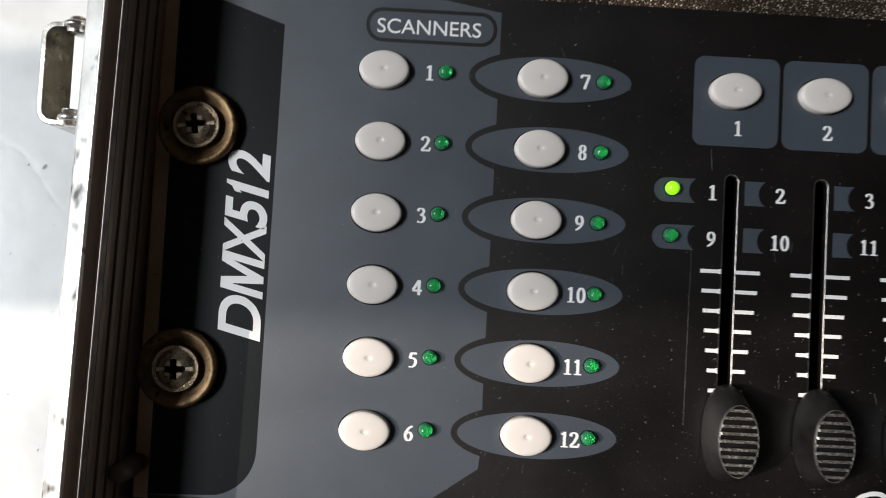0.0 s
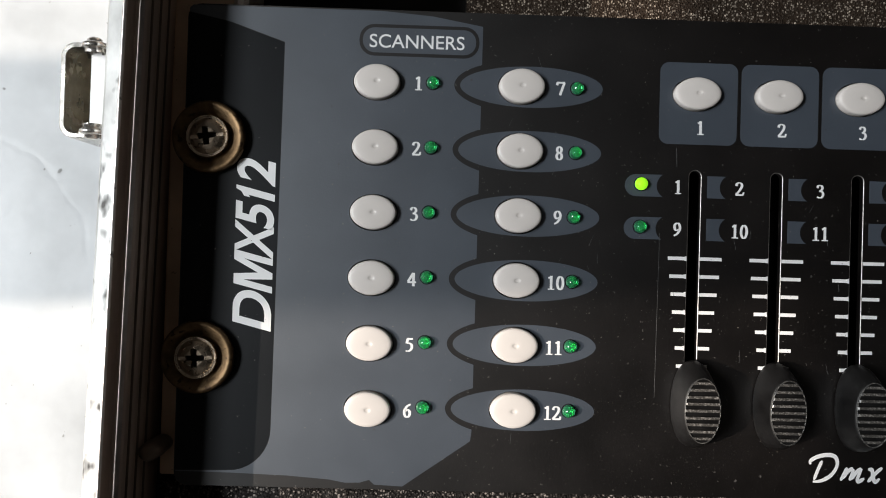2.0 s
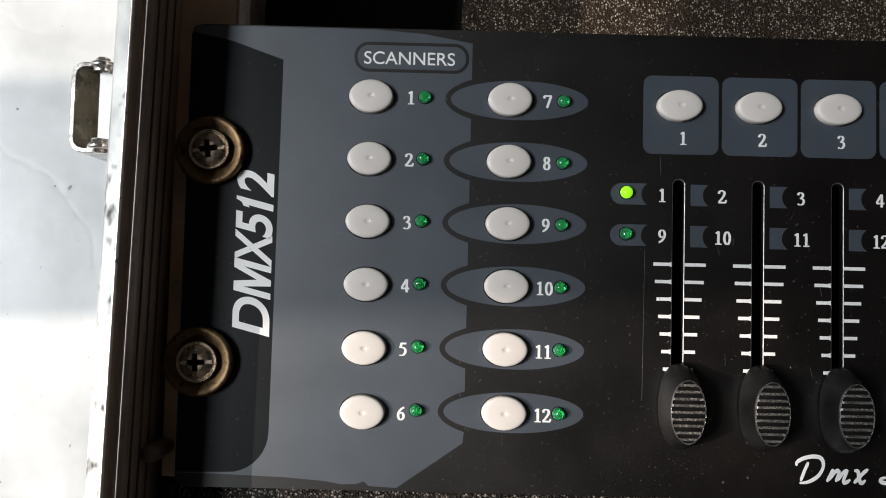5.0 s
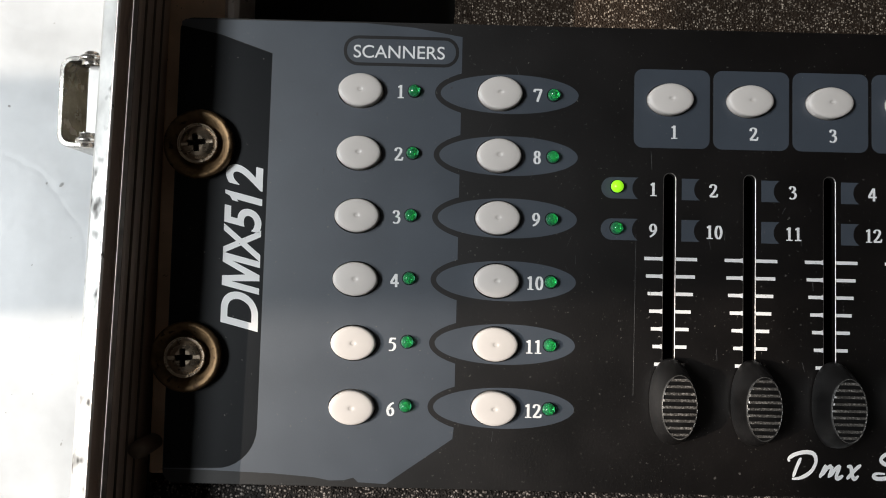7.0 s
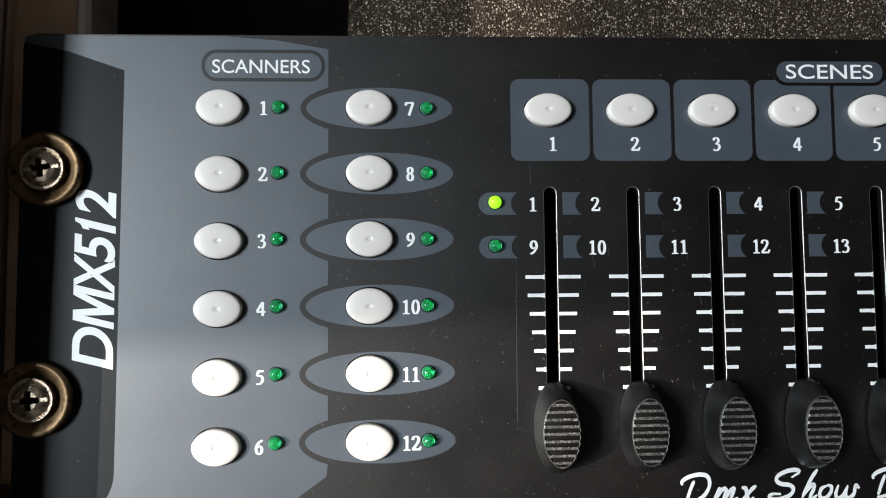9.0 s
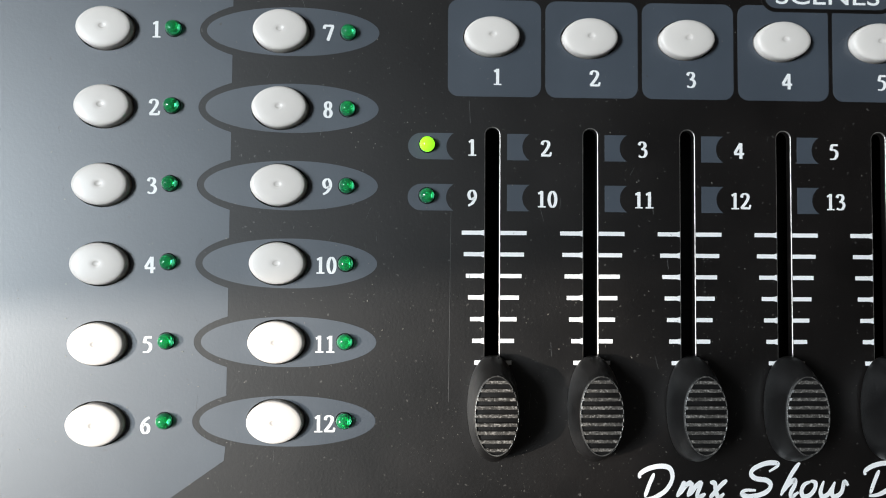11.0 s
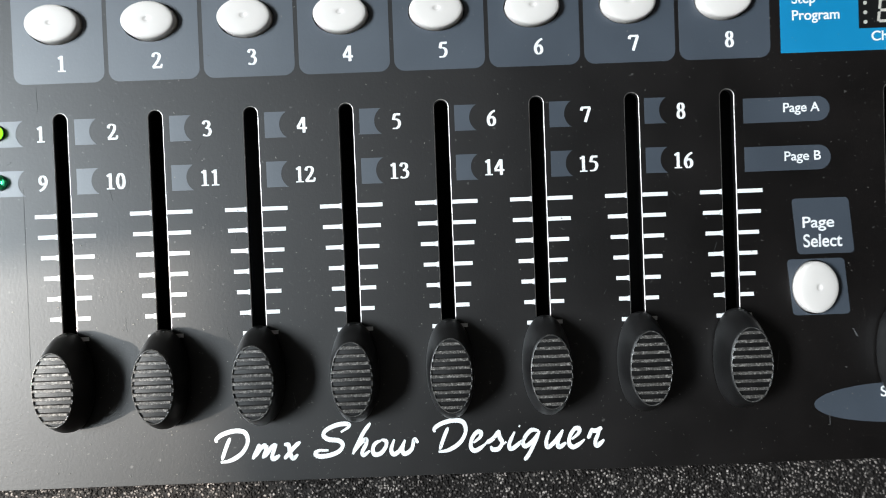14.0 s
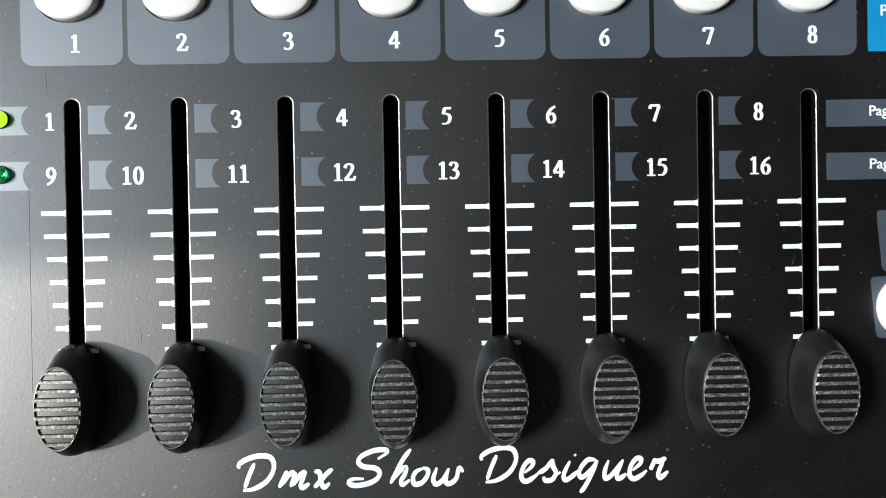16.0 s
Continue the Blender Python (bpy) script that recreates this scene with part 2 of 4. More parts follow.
FOAM_NEAR = granular("fine_black_foam", (0.014, 0.012, 0.011), (0.5, 0.44, 0.4), 1500, 0.7)
FOAM = granular("black_foam", (0.034, 0.023, 0.016), (0.72, 0.6, 0.49), 1350, 0.62)


def lamp_plastic(name, colour, glow_strength, clear):
    m = bpy.data.materials.new(name)
    m.use_nodes = True
    b = m.node_tree.nodes["Principled BSDF"]
    b.inputs["Base Color"].default_value = (*colour, 1)
    b.inputs["Roughness"].default_value = 0.08
    b.inputs["IOR"].default_value = 1.5
    b.inputs["Transmission Weight"].default_value = clear
    if glow_strength:
        b.inputs["Emission Color"].default_value = (*colour, 1)
        b.inputs["Emission Strength"].default_value = glow_strength
    return m


LED_OFF = lamp_plastic("green_lens", (0.09, 0.76, 0.36), 0, 0.85)
LED_BACK = material("green_resin", (0.05, 0.68, 0.28), 0.5)
LED_ON = lamp_plastic("lit_green_lens", (0.30, 0.9, 0.02), 1.2, 0)
GLASS = bpy.data.materials.new("window_glass")
GLASS.use_nodes = True
gb = GLASS.node_tree.nodes["Principled BSDF"]
gb.inputs["Transmission Weight"].default_value, gb.inputs["Roughness"].default_value, gb.inputs["IOR"].default_value = 1.0, 0.0, 1.45


# ---- building helpers; plan units in, metres out ----
def finish(name, me, mat, parent=None, label="", smooth=False):
    for m in (mat if isinstance(mat, (list, tuple)) else [mat]):
        me.materials.append(m)
    ob = new(name, me)
    if parent:
        ob.parent = parent
    if label:
        ob["label"] = label
    if smooth:
        me.polygons.foreach_set("use_smooth", [True] * len(me.polygons))
        me.update()
    return ob


def part(name, bm, mat, parent=None, label="", smooth=False):
    me = bpy.data.meshes.new(name)
    bmesh.ops.recalc_face_normals(bm, faces=bm.faces)
    bm.to_mesh(me)
    bm.free()
    return finish(name, me, mat, parent, label, smooth)


def empty(name, label, category, group="", x=0, y=0, z=0):
    ob = new(name)
    ob.location = (x, y, z)
    return tagged(ob, label, category, group)


def box(bm, x0, x1, y0, y1, z0, z1, bevel=0.0):
    made = bmesh.ops.create_cube(bm, size=1)["verts"]
    for v in made:
        v.co = Vector(((x0 + x1) / 2 + v.co.x * (x1 - x0), (y0 + y1) / 2 + v.co.y * (y1 - y0), (z0 + z1) / 2 + v.co.z * (z1 - z0)))
    if bevel:
        edges = list({e for v in made for e in v.link_edges})
        bmesh.ops.bevel(bm, geom=edges, offset=bevel, segments=2, affect="EDGES", profile=0.5)


def slab(name, x0, x1, y0, y1, z0, z1, mat, parent=None, label="", bevel=0.0):
    """A box in metres."""
    bm = bmesh.new()
    box(bm, x0, x1, y0, y1, z0, z1, bevel)
    return part(name, bm, mat, parent, label)


def plan_slab(name, x0, x1, y0, y1, z0, z1, mat, parent=None, label="", bevel=0.0):
    return slab(name, x0 * U, x1 * U, y0 * U, y1 * U, FACE + z0 * U, FACE + z1 * U, mat, parent, label, bevel * U)


def ellipse(cx, cy, a, b, n=48, start=0.0, end=360.0):
    whole = abs(end - start) >= 360
    return [(cx + a * math.cos(radians(start + (end - start) * i / (n if whole else n - 1))),
             cy + b * math.sin(radians(start + (end - start) * i / (n if whole else n - 1)))) for i in range(n)]


def round_rect(x0, x1, y0, y1, r, n=7):
    r = min(r, (x1 - x0) / 2 - 1e-4, (y1 - y0) / 2 - 1e-4)
    out = []
    for cx, cy, a in ((x1 - r, y1 - r, 0), (x0 + r, y1 - r, 90), (x0 + r, y0 + r, 180), (x1 - r, y0 + r, 270)):
        out += ellipse(cx, cy, r, r, n, a, a + 90)
    return out


def plate(name, outline, holes, z0, z1, mat, parent=None, label="", bevel=0.0, side=None):
    """A flat plate cut to an outline, with holes that go through it."""
    cu = bpy.data.curves.new(name, "CURVE")
    cu.dimensions, cu.fill_mode, cu.extrude, cu.bevel_depth, cu.bevel_resolution = "2D", "BOTH", (z1 - z0) / 2 - bevel, bevel, 1
    for loop in [outline, *holes]:
        sp = cu.splines.new("POLY")
        sp.points.add(len(loop) - 1)
        for p, (x, y) in zip(sp.points, loop):
            p.co = (x, y, 0, 1)
        sp.use_cyclic_u = True
    tmp = bpy.data.objects.new(name, cu)
    me = bpy.data.meshes.new_from_object(tmp)
    bpy.data.objects.remove(tmp)
    bpy.data.curves.remove(cu)
    me.name = name
    me.materials.clear()
    bm = bmesh.new()
    bm.from_mesh(me)
    bmesh.ops.remove_doubles(bm, verts=bm.verts, dist=0.0005)
    bmesh.ops.recalc_face_normals(bm, faces=bm.faces)
    bm.to_mesh(me)
    bm.free()
    for v in me.vertices:
        v.co = (v.co.x * U, v.co.y * U, FACE + (v.co.z + (z0 + z1) / 2) * U)
    ob = finish(name, me, [mat, side] if side else mat, parent, label)
    if side:
        for p in me.polygons:
            if abs(p.normal.z) < 0.5:
                p.material_index = 1
    return ob


PRINT = 0.03
def inked(name, outline, layer, mat, parent, holes=(), label=""):
    """Screen print on the face, one thin layer of ink above the one below."""
    return plate(name, outline, list(holes), -0.02, PRINT * layer, mat, parent, label)


def lettering(text, x0, x1, y0, y1, layer, parent, weight=0.0, slant=0.0, turn=0, mat=None, name="lettering"):
    """Words in the built-in font, fitted to a box; turn 90 reads upwards."""
    cu = bpy.data.curves.new(name, "FONT")
    cu.body, cu.size, cu.offset, cu.shear, cu.extrude = text, 10, weight, slant, 0.0
    cu.fill_mode = "FRONT"
    tmp = bpy.data.objects.new(name, cu)
    me = bpy.data.meshes.new_from_object(tmp)
    bpy.data.objects.remove(tmp)
    bpy.data.curves.remove(cu)
    me.materials.clear()
    return fit_ink(name, me, x0, x1, y0, y1, layer, parent, turn, mat)


def fit_ink(name, me, x0, x1, y0, y1, layer, parent, turn=0, mat=None):
    co = np.empty(len(me.vertices) * 3)
    me.vertices.foreach_get("co", co)
    co = co.reshape(-1, 3)
    p = co[:, :2]
    if turn == 90:
        p = np.c_[-p[:, 1], p[:, 0]]
    lo, hi = p.min(0), p.max(0)
    p = (p - lo) / np.maximum(hi - lo, 1e-6)
    co = np.c_[(x0 + p[:, 0] * (x1 - x0)) * U, (y0 + p[:, 1] * (y1 - y0)) * U, np.full(len(p), FACE + PRINT * layer * U)]
    me.vertices.foreach_set("co", co.ravel())
    me.update()
    return finish(name, me, mat or WHITE, parent)


def lathe(bm, cx, cy, rings, a=1.0, b=1.0, n=32, power=2.0, closed=True):
    """Stacked rings (radius, height) round an upright axis, in plan units, squeezed to a by b."""
    last = None
    for r, z in rings:
        ring = []
        for i in range(n):
            c, s = math.cos(2 * math.pi * i / n), math.sin(2 * math.pi * i / n)
            c, s = math.copysign(abs(c) ** (2 / power), c), math.copysign(abs(s) ** (2 / power), s)
            ring.append(bm.verts.new(((cx + r * a * c) * U, (cy + r * b * s) * U, FACE + z * U)))
        if last:
            for i in range(n):
                bm.faces.new((last[i], last[(i + 1) % n], ring[(i + 1) % n], ring[i]))
        last = ring
    if closed:
        bm.faces.new(last)


def extrude_profile(name, pts, y0, y1, mat, parent=None, label="", lean=0.0):
    """A closed profile in x and z, drawn out along y, in plan units."""
    bm = bmesh.new()
    a = [bm.verts.new(((x + lean * (y0 + 20)) * U, y0 * U, FACE + z * U)) for x, z in pts]
    b = [bm.verts.new(((x + lean * (y1 + 20)) * U, y1 * U, FACE + z * U)) for x, z in pts]
    for i in range(len(pts)):
        j = (i + 1) % len(pts)
        bm.faces.new((a[i], a[j], b[j], b[i]))
    bm.faces.new(a)
    bm.faces.new(b)
    return part(name, bm, mat, parent, label)


# ---- the room ----
ROOM = dict(e=2.2, s=-1.9, n=1.9, floor=-0.75, top=2.0)
def structure(ob, label):
    return tagged(ob, label, "", "", "structure")
structure(slab("floor", WALL_X - 0.1, ROOM["e"], ROOM["s"], ROOM["n"], ROOM["floor"] - 0.1, ROOM["floor"], FLOOR), "plain grey floor of the room")
structure(slab("ceiling", WALL_X - 0.1, ROOM["e"], ROOM["s"], ROOM["n"], ROOM["top"], ROOM["top"] + 0.1, CEILING), "plain unseen brown plaster ceiling, darkened to cut bounced light")
structure(slab("wall_east", ROOM["e"], ROOM["e"] + 0.1, ROOM["s"], ROOM["n"], ROOM["floor"], ROOM["top"], CEILING), "plain unseen brown plaster wall, darkened to cut bounced light")
structure(slab("wall_south", WALL_X - 0.1, ROOM["e"], ROOM["s"] - 0.1, ROOM["s"], ROOM["floor"], ROOM["top"], PLASTER), "plain dull brown plaster wall")
structure(slab("wall_north", WALL_X - 0.1, ROOM["e"], ROOM["n"], ROOM["n"] + 0.1, ROOM["floor"], ROOM["top"], PLASTER), "plain dull brown plaster wall")
bm = bmesh.new()
WX0, WX1 = WALL_X - 0.1, WALL_X
box(bm, WX0, WX1, ROOM["s"], ROOM["n"], ROOM["floor"], WIN_BASE)
box(bm, WX0, WX1, ROOM["s"], WIN_S, WIN_BASE, ROOM["top"])
box(bm, WX0, WX1, WIN_N, ROOM["n"], WIN_BASE, ROOM["top"])
box(bm, WX0, WX1, MULL_S, MULL_N, WIN_BASE, HIGH_BASE)
for v in bm.verts:
    if abs(v.co.y - MULL_N) < 1e-6:
        v.co.y -= 0.051 * (v.co.z - on_wall(-10, 37.5, -63).z)
box(bm, WX0, WX1, WIN_S, MULL_S, TOP_S, HIGH_BASE)
box(bm, WX0, WX1, MULL_N - 0.02, WIN_N, TOP_N, HIGH_BASE)
box(bm, WX0, WX1, WIN_S, HIGH_S, HIGH_BASE, HIGH_TOP)
box(bm, WX0, WX1, HIGH_N, WIN_N, HIGH_BASE, HIGH_TOP)
box(bm, WX0, WX1, WIN_S, WIN_N, HIGH_TOP, ROOM["top"])
structure(part("wall_west", bm, PLASTER), "dull brown plaster wall with a window opening")

# ---- table ----
TABLE_Z = FACE - 85 * U
table = empty("table", "white plastic-topped table scattered with dark specks", "table")
slab("tabletop", -0.62, 0.75, -0.45, 0.5, TABLE_Z - 0.03, TABLE_Z, TABLE, table, "", 0.004)
for lx in (-0.57, 0.70):
    for ly in (-0.4, 0.45):
        slab("leg", lx - 0.025, lx + 0.025, ly - 0.025, ly + 0.025, ROOM["floor"], TABLE_Z - 0.03, FRAME, table)

# ---- flight case ----
case = empty("flight_case", "open black flight case with worn aluminium edges on a white table", "flight case")
Y0, Y1, X1 = -150, 175, 335
LEAN = 0.022
rim_profile = [(-135.5, 18.2), (-134.9, 19), (-132.6, 19), (-132.3, 18.6), (-132.2, 17.0), (-131.8, 15.8), (-130.4, 15.6), (-130.4, 14.6)]
for k in range(4):
    z = 14.4 - k * 4.8
    rim_profile += [(-132.0, z - 0.1), (-132.0, z - 1.0), (-130.9, z - 1.3), (-130.6, z - 2.2), (-130.6, z - 3.9), (-130.9, z - 4.7)]
rim_profile += [(-130.9, -9), (-135.3, -9)]
rim = extrude_profile("edge_rim", rim_profile, Y0, Y1, [RIM, RIM_SHADE], case, "ribbed aluminium edge rim", LEAN)
# Groove faces take the dark colour in place of the shade between ribs.
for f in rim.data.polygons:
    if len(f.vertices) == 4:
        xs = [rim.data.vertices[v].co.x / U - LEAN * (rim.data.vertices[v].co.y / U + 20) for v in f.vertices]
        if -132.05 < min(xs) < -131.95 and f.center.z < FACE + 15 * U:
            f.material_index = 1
extrude_profile("edge_cap", [(-136.3, 6), (-136.3, 18.6), (-135.5, 19.5), (-132.9, 19.5), (-132.7, 19.05), (-134.7, 19.05), (-135.5, 18.4), (-135.5, 6)], Y0, Y1, CAPPING, case, "scuffed bright aluminium capping", LEAN)
extrude_profile("edge_bead", [(-132.88, 19.05)] + [(-132.5 - 0.36 * math.cos(math.pi * k / 8), 19.4 + 0.36 * math.sin(math.pi * k / 8)) for k in range(9)] + [(-132.12, 19.05)], Y0, Y1, BEAD, case, "polished bead along the capping", LEAN)
extrude_profile("edge_lip", [(-130.2, 15.65)] + [(-130.0 - 0.19 * math.cos(math.pi * k / 8), 17.5 + 0.19 * math.sin(math.pi * k / 8)) for k in range(9)] + [(-129.81, 15.65)], Y0, Y1, LIP, case, "thin dull tongue of the rim", LEAN)
plan_slab("side_panel", -135.3, -131.2, Y0, Y1, -82, -9.05, PLY, case)
plan_slab("side_panel", X1, X1 + 6, Y0, Y1, -82, 15, PLY, case)
plan_slab("side_panel", -131.2, X1, Y1 - 6, Y1, -82, 15, PLY, case)
plan_slab("side_panel", -131.2, X1, Y0, Y0 + 6, -82, 15, PLY, case)
plan_slab("base_panel", -131.2, X1, Y0 + 6, Y1 - 6, -84.9, -78, PLY, case)
for x0, x1 in ((-130.5, -112.2), (314, 333)):
    rail = plan_slab("rack_rail", x0, x1, -89, Y1 - 7, -7.5, -5, RAIL, case, "brown-tinted steel rack rail", 0.6)
# The rail's rounded edge; the light along it is put into a brighter material.
extrude_profile("rail_lip", [(-115.6, -4.98), (-114.6, -4.3), (-113.0, -4.3), (-112.0, -5.2), (-112.0, -20), (-113.2, -20), (-113.2, -6), (-115.6, -6)], 26.5, Y1 - 7, BEAD, case, "rounded rail edge, its lit strip put into a pale metal")
# catch on the outside of the rim
latch = part("latch", (lambda b: (box(b, -137.5 * U, -136.15 * U, -14 * U, 24 * U, FACE - 34 * U, FACE + 2 * U, 0.4 * U), b)[1])(bmesh.new()), CHROME, case, "nickel-plated catch on the case wall")
loop_out, loop_in = round_rect(-159.2, -137.4, -5.8, 17.9, 3.4), round_rect(-158.3, -137.3, -4.9, 17.0, 2.6)
plate("strike_loop", loop_out, [loop_in], -26, -8, CHROME, latch, "bright bent metal loop", 0.25)
extrude_profile("strike_plate", [(-158.2 + 20.8 * k / 10, -22.5 + 4.5 * math.sin(math.pi * k / 10) ** 0.7) for k in range(11)] + [(-137.4, -25), (-158.2, -25)], -5.0, 17.1, CATCH, latch, "worn olive-grey curved plate")
plan_slab("hinge_leaf", -152.2, -145.0, -3.6, 16.0, -10.5, -8.6, NICKEL, latch, "bright flat hinge leaf", 0.25)
def pin_end(cy, way):
    """A stepped pin head whose axis runs along the case wall."""
    bm, last = bmesh.new(), None
    for r, along in ((2.3, 0.0), (2.35, 1.2), (3.0, 1.3), (3.15, 1.7), (3.1, 2.3), (2.7, 2.6), (1.9, 2.7), (1.8, 3.4), (1.3, 3.8), (0.4, 3.95)):
        ring = [bm.verts.new(((-150.6 + px) * U, (cy + way * along) * U, FACE + (-7.0 + 0.8 * pz) * U)) for px, pz in ellipse(0, 0, r, r, 24)]
        if last:
            for i in range(24):
                bm.faces.new((last[i], last[(i + 1) % 24], ring[(i + 1) % 24], ring[i]))
        last = ring
    bm.faces.new(last)
    part("hinge_pin", bm, CHROME, latch, "stepped nickel pin head", True)
pin_end(15.2, 1)
pin_end(-2.6, -1)
bm = bmesh.new()
lathe(bm, -129.6, -81, [(2.4, -5), (2.6, 1), (2.4, 4.2), (1.7, 5.2), (0.6, 5.6)], 1.0, 0.85)
part("corner_bolt", bm, RAIL_DARK, case, "dark domed bolt", True)


def foam_block(name, x0, x1, y0, y1, z0, z1, step, mat, label):
    """Foam with an uneven, granular top."""
    bm = bmesh.new()
    nx, ny = max(2, int((x1 - x0) / step)), max(2, int((y1 - y0) / step))
    grid = [[bm.verts.new(((x0 + (x1 - x0) * i / nx + (1.6 * noise.noise((2.2, j * 0.35, 5.0)) if i == 0 else 0)) * U, (y0 + (y1 - y0) * j / ny) * U,
             FACE + (z1 + 0.5 * noise.noise((i * 0.9, j * 0.9, 3.1)) + 0.8 * noise.noise((i * 0.13, j * 0.13, 7.7)) - ((1.5 + 2.5 * noise.noise((j * 0.31, i * 0.31, 1.7))) if i in (0, nx) or j in (0, ny) else 0)) * U))
             for j in range(ny + 1)] for i in range(nx + 1)]
    for i in range(nx):
        for j in range(ny):
            bm.faces.new((grid[i][j], grid[i + 1][j], grid[i + 1][j + 1], grid[i][j + 1]))
    box(bm, x0 * U, x1 * U, y0 * U, y1 * U, FACE + z0 * U, FACE + (z1 - 2.2) * U)
    return tagged(part(name, bm, mat, None, "", True), label, "foam")


foam_block("foam_lining", -55, 334.8, 34, 168.8, -77.9, -63, 1.4, FOAM, "black granular foam lying in the bottom of the case")
foam_block("foam_strip", -130.4, 334.8, -143.8, -90.6, -77.9, -4, 1.4, FOAM_NEAR, "black granular foam strip along the front of the case")

# ---- the lighting controller ----
desk = empty("lighting_controller", "black rack-mounted lighting controller with white buttons and eight faders", "controller")
P_X0, P_X1, P_Y0, P_Y1 = -125, 320, -89.7, 26.2
A_X, B_X = -79.05, -44.0
rows_a = [8.55 - 15.78 * i for i in range(6)]
rows_b = [8.6 - 15.68 * i for i in range(6)]
SLOTS = [-1.0 + 20.06 * i for i in range(8)] + [174.0]
scene_xs = [-1.2 + 20.05 * i for i in range(8)]
GAP = 0.28
holes = [ellipse(x, y, 5.6 + GAP, 4.2 + GAP, 40) for x, ys in ((A_X, rows_a), (B_X, rows_b)) for y in ys]
holes += [ellipse(x, 8.15, 5.7 + GAP, 3.95 + GAP, 40) for x in scene_xs]
holes += [ellipse(156.8, -52.8, 4.5 + GAP, 5.5 + GAP, 40)]
slot_loops = [round_rect(x - 1.6, x + 1.6, -75.7, -10.3, 1.6) for x in SLOTS]
front = plate("front_panel", round_rect(P_X0, P_X1, P_Y0, P_Y1, 3.2), holes + slot_loops, -1.8, 0, BLACK, desk, "satin black steel face", 0.08)
def slot_edge(x):
    """The rounded, worn-bright lip of a fader slot."""
    bm = bmesh.new()
    last = None
    for grow, z in ((0.2, 0.012), (0.17, 0.008), (0.12, -0.008), (0.06, -0.04), (0.02, -0.09), (0.0, -0.16)):
        ring = [bm.verts.new((px * U, py * U, FACE + z * U)) for px, py in round_rect(x - 1.42 - grow, x + 1.42 + grow, -75.5 - grow, -10.5 + grow, 1.4 + grow)]
        if last:
            for k in range(len(ring)):
                bm.faces.new((last[k], last[(k + 1) % len(ring)], ring[(k + 1) % len(ring)], ring[k]))
        last = ring
    part("slot_edge", bm, EDGE, front, "bare metal slot edge", True)
for x in SLOTS:
    slot_edge(x)
plan_slab("body", P_X0 + 16, P_X1 - 16, P_Y0 + 3, P_Y1 - 3, -66, -30, INSIDE, desk, "black steel housing")
for x0, x1, y0, y1 in ((P_X0 + 16, P_X1 - 16, P_Y0 + 3, P_Y0 + 4.5), (P_X0 + 16, P_X1 - 16, P_Y1 - 4.5, P_Y1 - 3),
                       (P_X0 + 16, P_X0 + 17.5, P_Y0 + 4.5, P_Y1 - 4.5), (P_X1 - 17.5, P_X1 - 16, P_Y0 + 4.5, P_Y1 - 4.5)):
    plan_slab("housing_wall", x0, x1, y0, y1, -30, -1.82, INSIDE, desk)

# prints: slate field with scalloped edge, charcoal end strip
ring_a, ring_b, ell_x = 18.8, 6.6, -41.6
EDGE_X = -53.8
def scallops():
    """The right-hand edge of the slate field, bitten by the six ellipses from top to bottom."""
    half = math.degrees(math.acos((EDGE_X - ell_x) / ring_a))
    pts = []
    for y in rows_b:
        pts += ellipse(ell_x, y, ring_a, ring_b, 25, half, 360 - half)
    return pts
field = [(-124.7, 25.2), (-123.8, 25.9), (-78, 25.9), (-66, 25.0), (EDGE_X, 22.9)] + scallops()
field += [(EDGE_X - 0.3, -77.6), (-70.2, -88.9), (-77, -88.6), (-78.2, -87.5), (-80.5, -88.2), (-84, -88.3), (-88, -87.6), (-98, -86.9), (-112, -86.5), (-124.7, -86.4), (-124.7, -86.2)]
field += [(-113, -86.0)] + ellipse(-112.2, -76.0, 10, 10, 9, -80, 0) + [(-101.6, 17.6), (-115, 22.2), (-124.7, 24.2)]
a_holes = [ellipse(A_X, y, 5.6 + GAP, 4.2 + GAP, 40) for y in rows_a]
inked("slate_field", field, 1, GREY, front, a_holes)
strip = [(-124.8, 24.1), (-115, 22.1), (-101.7, 17.5)] + list(reversed(ellipse(-112.3, -76.0, 10, 10, 9, -80, 0))) + [(-113, -85.9), (-124.8, -86.1)]
inked("charcoal_strip", strip, 1, DARK, front)
for y in rows_b:
    inked("oval_field", ellipse(ell_x, y, 17.4, 5.0, 56), 1, GREY, front, [ellipse(B_X, y, 5.6 + GAP, 4.2 + GAP, 40)])
inked("title_outline", round_rect(-83.7, -54.6, 15.0, 22.7, 3.6), 2, BLACK, front, [round_rect(-82.9, -55.4, 15.8, 21.9, 2.9)])
for i, x in enumerate(scene_xs):
    inked("scene_field", round_rect(20 * i - 10.2, 20 * i + 8.9, -4.1, 15.9, 2.2), 1, GREY, front, [ellipse(x, 8.15, 5.7 + GAP, 3.95 + GAP, 40)])
inked("title_border", round_rect(54.8, 83.2, 14.5, 21.3, 3.2), 2, BLACK, front)
inked("title_field", round_rect(55.6, 82.4, 15.3, 20.6, 2.6), 3, GREY, front)
for y in (-14.4, -24.8):
    tip = ellipse(-15.5, y, 2.7, 2.7, 12, 90, 270)
    inked("channel_field", tip + [(-8.9, y - 2.7)] + list(reversed(ellipse(-7.2, y, 3.2, 3.2, 12, 122, 238))) + [(-8.9, y + 2.7)], 1, GREY, front)
    for i in range(7):
        x = 2.0 + 20 * i
        inked("channel_field", [(x, y + 2.7), (x, y - 2.7), (x + 4.5, y - 2.7)] + list(reversed(ellipse(x + 6.3, y, 3.2, 3.2, 12, 122, 238))) + [(x + 4.5, y + 2.7)], 1, GREY, front)
